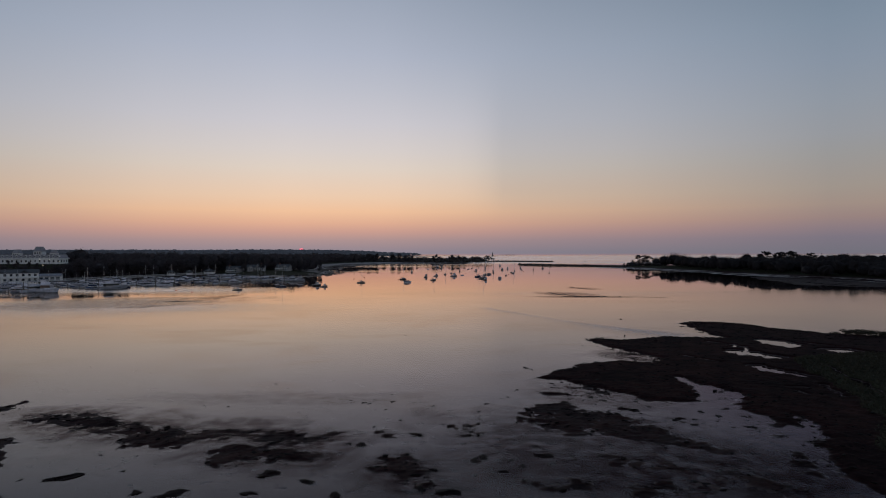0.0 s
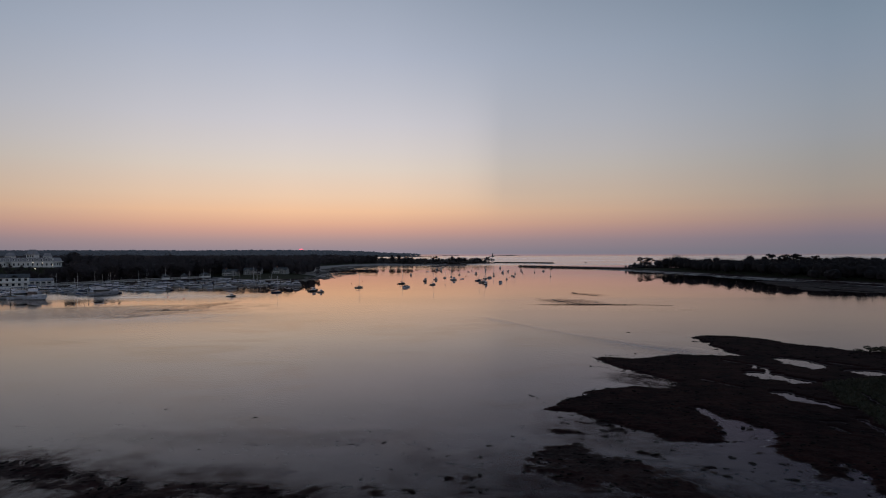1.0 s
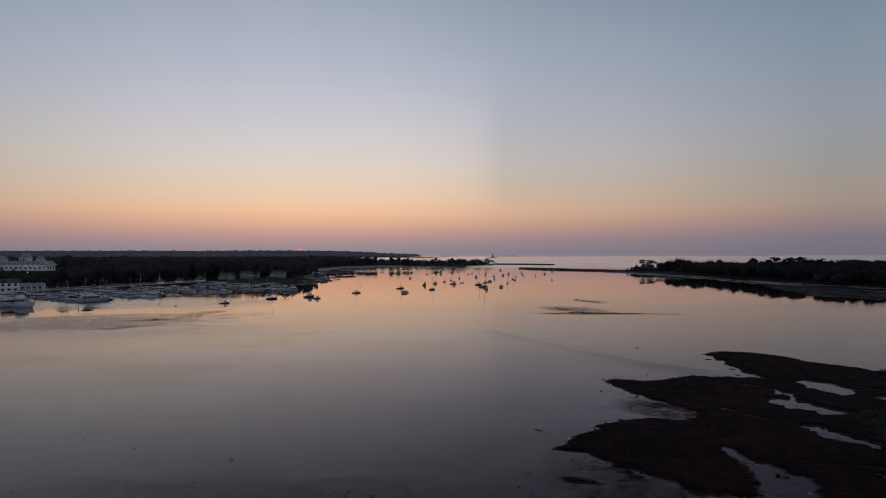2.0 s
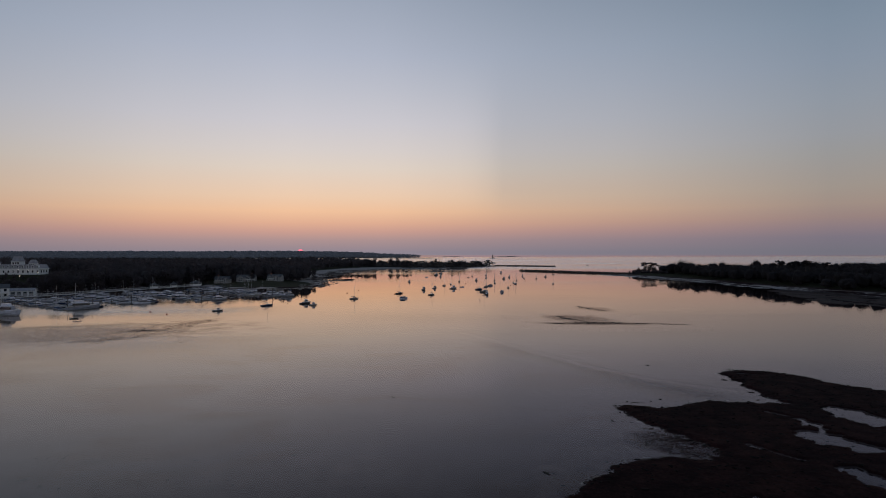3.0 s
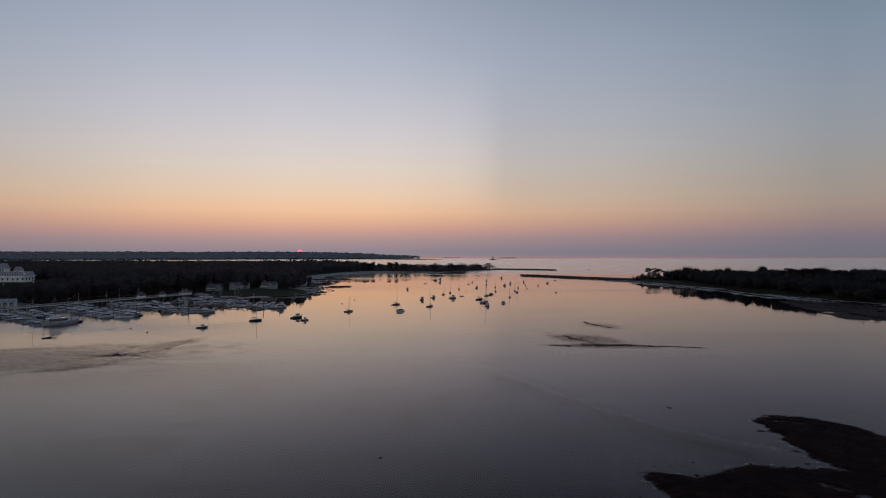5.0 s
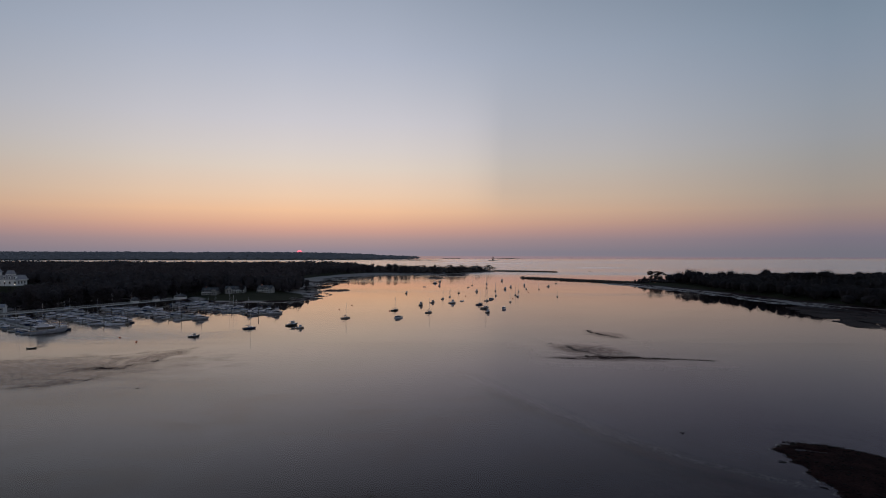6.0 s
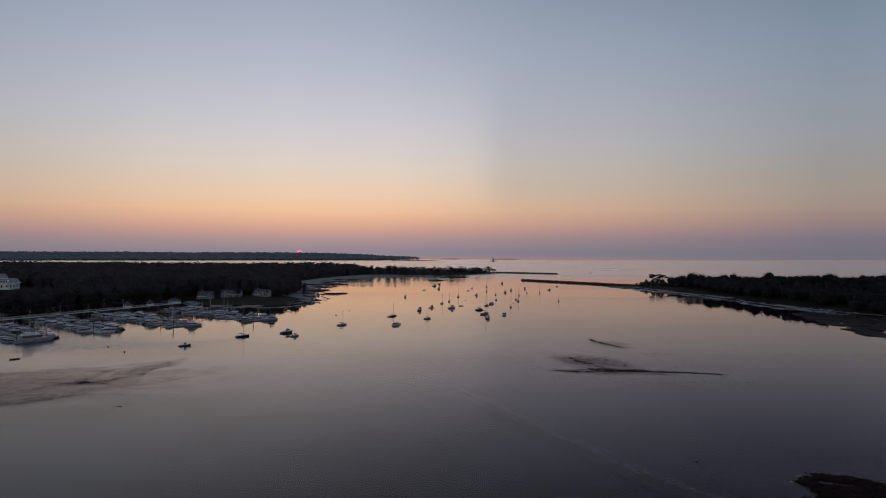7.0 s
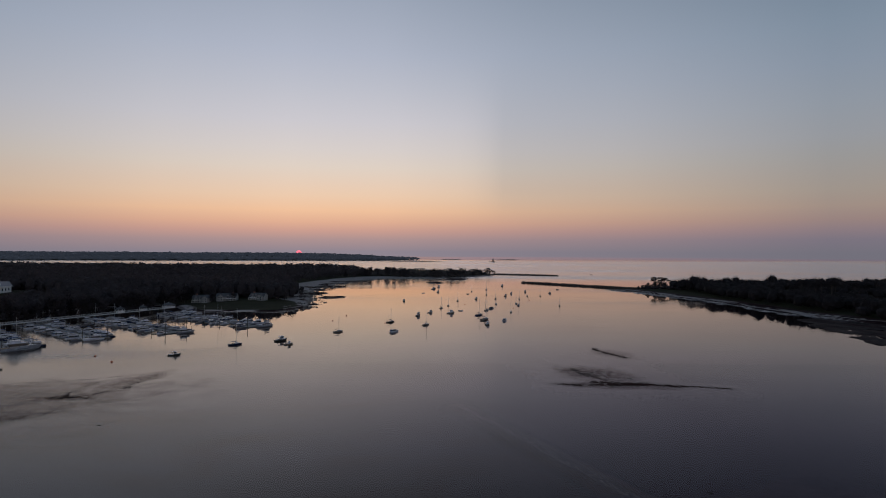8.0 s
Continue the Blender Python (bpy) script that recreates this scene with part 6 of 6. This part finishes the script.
def boathouse(x, y, w, d, turn):
    """A long low shed with a pale roof and wide doors."""
    thing = empty("boathouse", "long low white boathouse with a pale grey roof", "shed")
    part("wall", gable_wall(-w / 2, w / 2, -d / 2, d / 2, -1, 3.0, 1.5), CLAPBOARD, thing)
    part("roof", gable(-w / 2, w / 2, -d / 2, d / 2, 3.0, 1.5), REDROOF, thing)
    for k in range(5):
        px = -w / 2 + w * (k + 0.5) / 5
        door = part("shed_door", box(px - 1.3, -d / 2 - 0.06, -0.8, px + 1.3, -d / 2 + 0.02, 2.2), SHINGLED, thing)
        part("door_pane", box(px - 0.9, -d / 2 - 0.09, 1.1, px + 0.9, -d / 2 - 0.03, 1.8), TINTED, door)
    thing.matrix_basis = pose(x, y, max(1.4, ground_height(x, y) + 0.6), 0, 0, turn)


boathouse(-281, 434, 17, 6, 20)


# ---- clumps, stones and tufts on the tidal flats ----
def flats():
    rng = np.random.default_rng(404)
    # Weed clumps: many small heaps, thickest where the mats lie.
    k = 26000
    x, y = rng.uniform(-72, 110, k), rng.uniform(42, 184, k)
    z, masks = near_shore(x, y)
    keep = (rng.random(k) < 0.04 + 0.55 * masks["weed"] * step(0.45, 0.05, z)) & (z > -0.20) & (z < 0.7) & (np.abs(x) < 0.80 * y + 4) & (masks["grass"] < 0.5)
    x, y, z = x[keep], y[keep], z[keep]
    s = 0.08 + 0.20 * rng.random(len(x)) ** 3 + 0.0006 * y
    size = np.stack([s * rng.uniform(0.8, 1.9, len(x)), s, s * rng.uniform(0.22, 0.5, len(x))], 1)
    v, f = boulder_cloud(rng, np.stack([x, y, z + 0.02], 1), size)
    tagged(link_mesh("seaweed", v, f, WEEDY), "dark brown seaweed clumps over the tidal mud", "seaweed", kind="stuff")
    # Torn weed afloat over and round the mats and bars.
    shreds = []
    for shape, x0, y0, x1, y1, k, small, large, thick, clot in ((near_shore, -88, 42, 76, 112, 900000, 0.018, 0.055, 1.0, 1.4), (near_shore, 12, 112, 60, 152, 130000, 0.03, 0.07, 1.0, 1.4), (bar_middle, 30, 262, 118, 365, 400000, 0.04, 0.10, 1.0, 3.5),
                                                          (bar_north, -200, 190, -60, 320, 420000, 0.04, 0.10, 0.9, 4.5)):
        x, y = rng.uniform(x0, x1, k), rng.uniform(y0, y1, k)
        seen = np.abs(x) < 0.80 * y + 4
        x, y = x[seen], y[seen]
        z, masks = shape(x, y)
        clump = 0.25 + 0.75 * step(-0.35, 0.45, fbm(x, y * 1.4, clot, 3, 71, 0.6))
        keep = (rng.random(len(x)) < thick * clump * step(0.58, 0.95, masks["weed"])) & (z < 0.0) & (z > -0.5)
        x, y = x[keep], y[keep]
        a, w, h = rng.normal(0, 0.6, len(x)), rng.uniform(small, large, len(x)), rng.uniform(0.8 * small, 0.9 * large, len(x))
        c, s, up = np.cos(a), np.sin(a), rng.uniform(0.008, 0.03, len(x))
        shreds.append(np.stack([np.stack([x + i * w * c - j * h * s, y + i * w * s + j * h * c, up + q * 0.012], 1) for i, j, q in ((-1, -0.7, 0), (0.8, -1, 1), (1, 0.8, 0), (-0.7, 1, -0.4))], 1).reshape(-1, 3))
    v = np.concatenate(shreds)
    tagged(link_mesh("floating_weed", v, quads_of(v), DRIFT), "torn dark seaweed afloat on the shallow water", "seaweed", kind="stuff")
    # Marsh grass on the higher bank.
    k = 42000
    x, y = rng.uniform(44, 128, k), rng.uniform(40, 122, k)
    z, masks = near_shore(x, y)
    keep = (masks["grass"] > 0.4) & (x < 0.80 * y + 4)
    x, y, z = x[keep], y[keep], z[keep]
    a, w, h = rng.uniform(0, 6.28, len(x)), rng.uniform(0.10, 0.26, len(x)), rng.uniform(0.15, 0.38, len(x))
    lean = rng.normal(0, 0.15, (len(x), 2))
    c, s = np.cos(a) * w, np.sin(a) * w
    v = np.stack([np.stack([x - c, y - s, z - 0.05], 1), np.stack([x + c, y + s, z - 0.05], 1),
                  np.stack([x + c * 0.7 + lean[:, 0], y + s * 0.7 + lean[:, 1], z + h], 1), np.stack([x - c * 0.7 + lean[:, 0], y - s * 0.7 + lean[:, 1], z + h * 0.8], 1)], 1).reshape(-1, 3)
    tagged(link_mesh("marsh_grass", v, quads_of(v), MARSH), "short dull-green marsh grass on the bank", "grass", kind="stuff")


def rock_model(seed):
    rng = np.random.default_rng(seed)
    bm = bmesh.new()
    bmesh.ops.create_icosphere(bm, subdivisions=2, radius=0.5)
    off = Vector(rng.uniform(0, 50, 3))
    for vert in bm.verts:
        q = 1 + 0.9 * noise.noise(vert.co * 2.6 + off) + 0.5 * noise.noise(vert.co * 6 + off)
        vert.co = Vector((vert.co.x * q * 1.3, vert.co.y * q, vert.co.z * q * 0.5))
    return tagged(part("weedy_rock", bm, WEEDY, smooth=False), "dark weed-covered rock lying in the shallows", "rock", "rocks on the tidal flat")


def rocks():
    rng = np.random.default_rng(55)
    models = [rock_model(s) for s in (1, 2, 3, 4)]
    # The largest ones that stand out singly, then a loose scatter.
    spots = [(-9.3, 150.5, 1.2), (53.5, 184.6, 1.5), (-7.0, 83.8, 1.1), (-7.5, 79.5, 0.6), (-41, 100, 0.7), (-16.2, 56.5, 2.3), (-34.4, 55.9, 2.3), (-35.8, 55.2, 1.3), (-23.1, 51.9, 2.6), (-26.4, 52.3, 1.5),
             (-9.3, 51.4, 1.7), (-12.2, 54.6, 1.6), (-16.7, 52.1, 1.6), (-2, 53, 1.7), (0.4, 52.1, 2.4), (3.9, 60.9, 1.6), (3, 60.1, 1.8), (9.5, 64.4, 1.6), (9.9, 61.4, 2.1), (-8.8, 65, 1.9), (-10.2, 65.4, 0.9), (19.2, 53.2, 2.3),
             (34.7, 58.3, 2.2), (35.6, 60.8, 1.5), (6.6, 60.1, 1.0), (7.5, 58.5, 1.0), (5.5, 57, 1.1), (5.7, 82.4, 0.9), (-85, 227, 1.6), (-84, 229, 1.0), (29, 74.9, 1.4), (29.6, 72.2, 1.6), (9.3, 75.4, 1.5), (28.5, 84.7, 1.0),
             (65, 166.4, 1.7), (36, 130, 1.0), (39, 127, 1.4), (42, 123, 1.2), (46, 126, 1.0), (33.2, 132, 0.8), (35, 126, 0.9), (66.4, 158, 1.2), (65, 154, 1.4), (66, 149, 1.5), (63, 147.6, 1.0), (38, 123.6, 1.3), (40.5, 119.5, 1.0)]
    for k in range(46):
        t = (k + 0.5) / 46
        spots.append((17 + 21 * t + float(rng.normal(0, 2.2)), 92 - 22 * t + float(rng.normal(0, 2.6)), float(0.5 + 0.9 * rng.random() ** 2)))
    while len(spots) < 190:
        x, y = float(rng.uniform(-58, 44)), float(rng.uniform(48, 108))
        if abs(x) > 0.76 * y or y > 84 + 0.8 * max(0.0, x + 5) or (x > 24 and y > 96):
            continue
        spots.append((x, y, float(0.3 + 0.6 * rng.random() ** 2)))
    for k, (x, y, s) in enumerate(spots):
        m = pose(x, y, -0.02 * s, 0, 0, float(rng.uniform(0, 360)))
        if k < 4:
            ob = models[k]
            ob.matrix_basis = m
        else:
            ob = copy_thing(models[k % 4], m)
        ob.scale = (0.58 * s * float(rng.uniform(0.9, 1.6)), 0.60 * s, 0.34 * s * float(rng.uniform(0.6, 1.2)))


def shore_boulders():
    """Ledge stones along the rocky corner and the point."""
    rng = np.random.default_rng(66)
    k = 9000
    x, y = rng.uniform(-200, 110, k), rng.uniform(510, 1270, k)
    d = inside(NORTH_SHORE, x, y)
    keep = (d > -14) & (d < 16) & (fbm(x, y, 30, 3, 67) + 0.4 * rng.random(k) > 0.05) & ((y > 545) | (x > -118))
    x, y = x[keep], y[keep]
    z = north_land(x, y)[0]
    ok = z > -0.5
    x, y, z = x[ok], y[ok], z[ok]
    v, f = boulder_cloud(rng, np.stack([x, y, z + 0.1], 1), rng.uniform(0.4, 1.7, (len(x), 3)) * (1, 1, 0.6))
    tagged(link_mesh("shore_stone", v, f, ROCK), "brown ledge stones strewn along the beach", "rocks", kind="stuff")


def shrub(x, y, size, seed):
    rng = np.random.default_rng(seed)
    thing = empty("shrub", "low dark rounded shrub on the marsh spit", "shrub", "marsh shrubs")
    bm = bmesh.new()
    for k in range(5):
        tube((0, 0, -0.1), (rng.normal(0, 0.5), rng.normal(0, 0.5), 1.0), 0.04, 0.015, 5, bm)
    part("stem", bm, BARK, thing)
    v = leaf_cloud(rng, [(rng.normal(0, 0.7), rng.normal(0, 0.7), 0.35 + 0.35 * rng.random(), 0.75, 0.75, 0.42) for _ in range(7)], 620, 0.09)
    link_mesh("crown", v, quads_of(v), MARSH, thing)
    thing.location, thing.scale = (x, y, ground_height(x, y)), (size, size, size)


flats()
rocks()
shore_boulders()
for x, y, s in ((96, 149.5, 0.7), (98.5, 148, 1.1), (101, 147, 1.3), (103.5, 146.4, 1.2), (105.5, 145.6, 1.3), (108, 144, 1.2), (100, 145.6, 0.8)):
    shrub(x, y, s, int(x))


# ---- lamps that still burn by the hotel and the marina ----
BULB = glow("lamp_glow", (1.0, 0.86, 0.66), 2.5)


def lamp_post(x, y, z):
    thing = empty("lamp_post", "slim dark lamp post with a small lit globe", "street lamp", "lamp posts")
    part("post", tube((0, 0, 0), (0, 0, 4.2), 0.09, 0.06, 7), DARKHULL, thing)
    bm = bmesh.new()
    bmesh.ops.create_icosphere(bm, subdivisions=2, radius=0.30)
    bmesh.ops.translate(bm, verts=bm.verts, vec=(0, 0, 4.45))
    part("globe", bm, BULB, thing, smooth=True)
    thing.location = (x, y, z)


for x, y in ((-344.6, 525), (-362, 548), (-352, 546), (-341, 542), (-331, 540), (-322, 538)):
    lamp_post(x, y, ground_height(x, y))
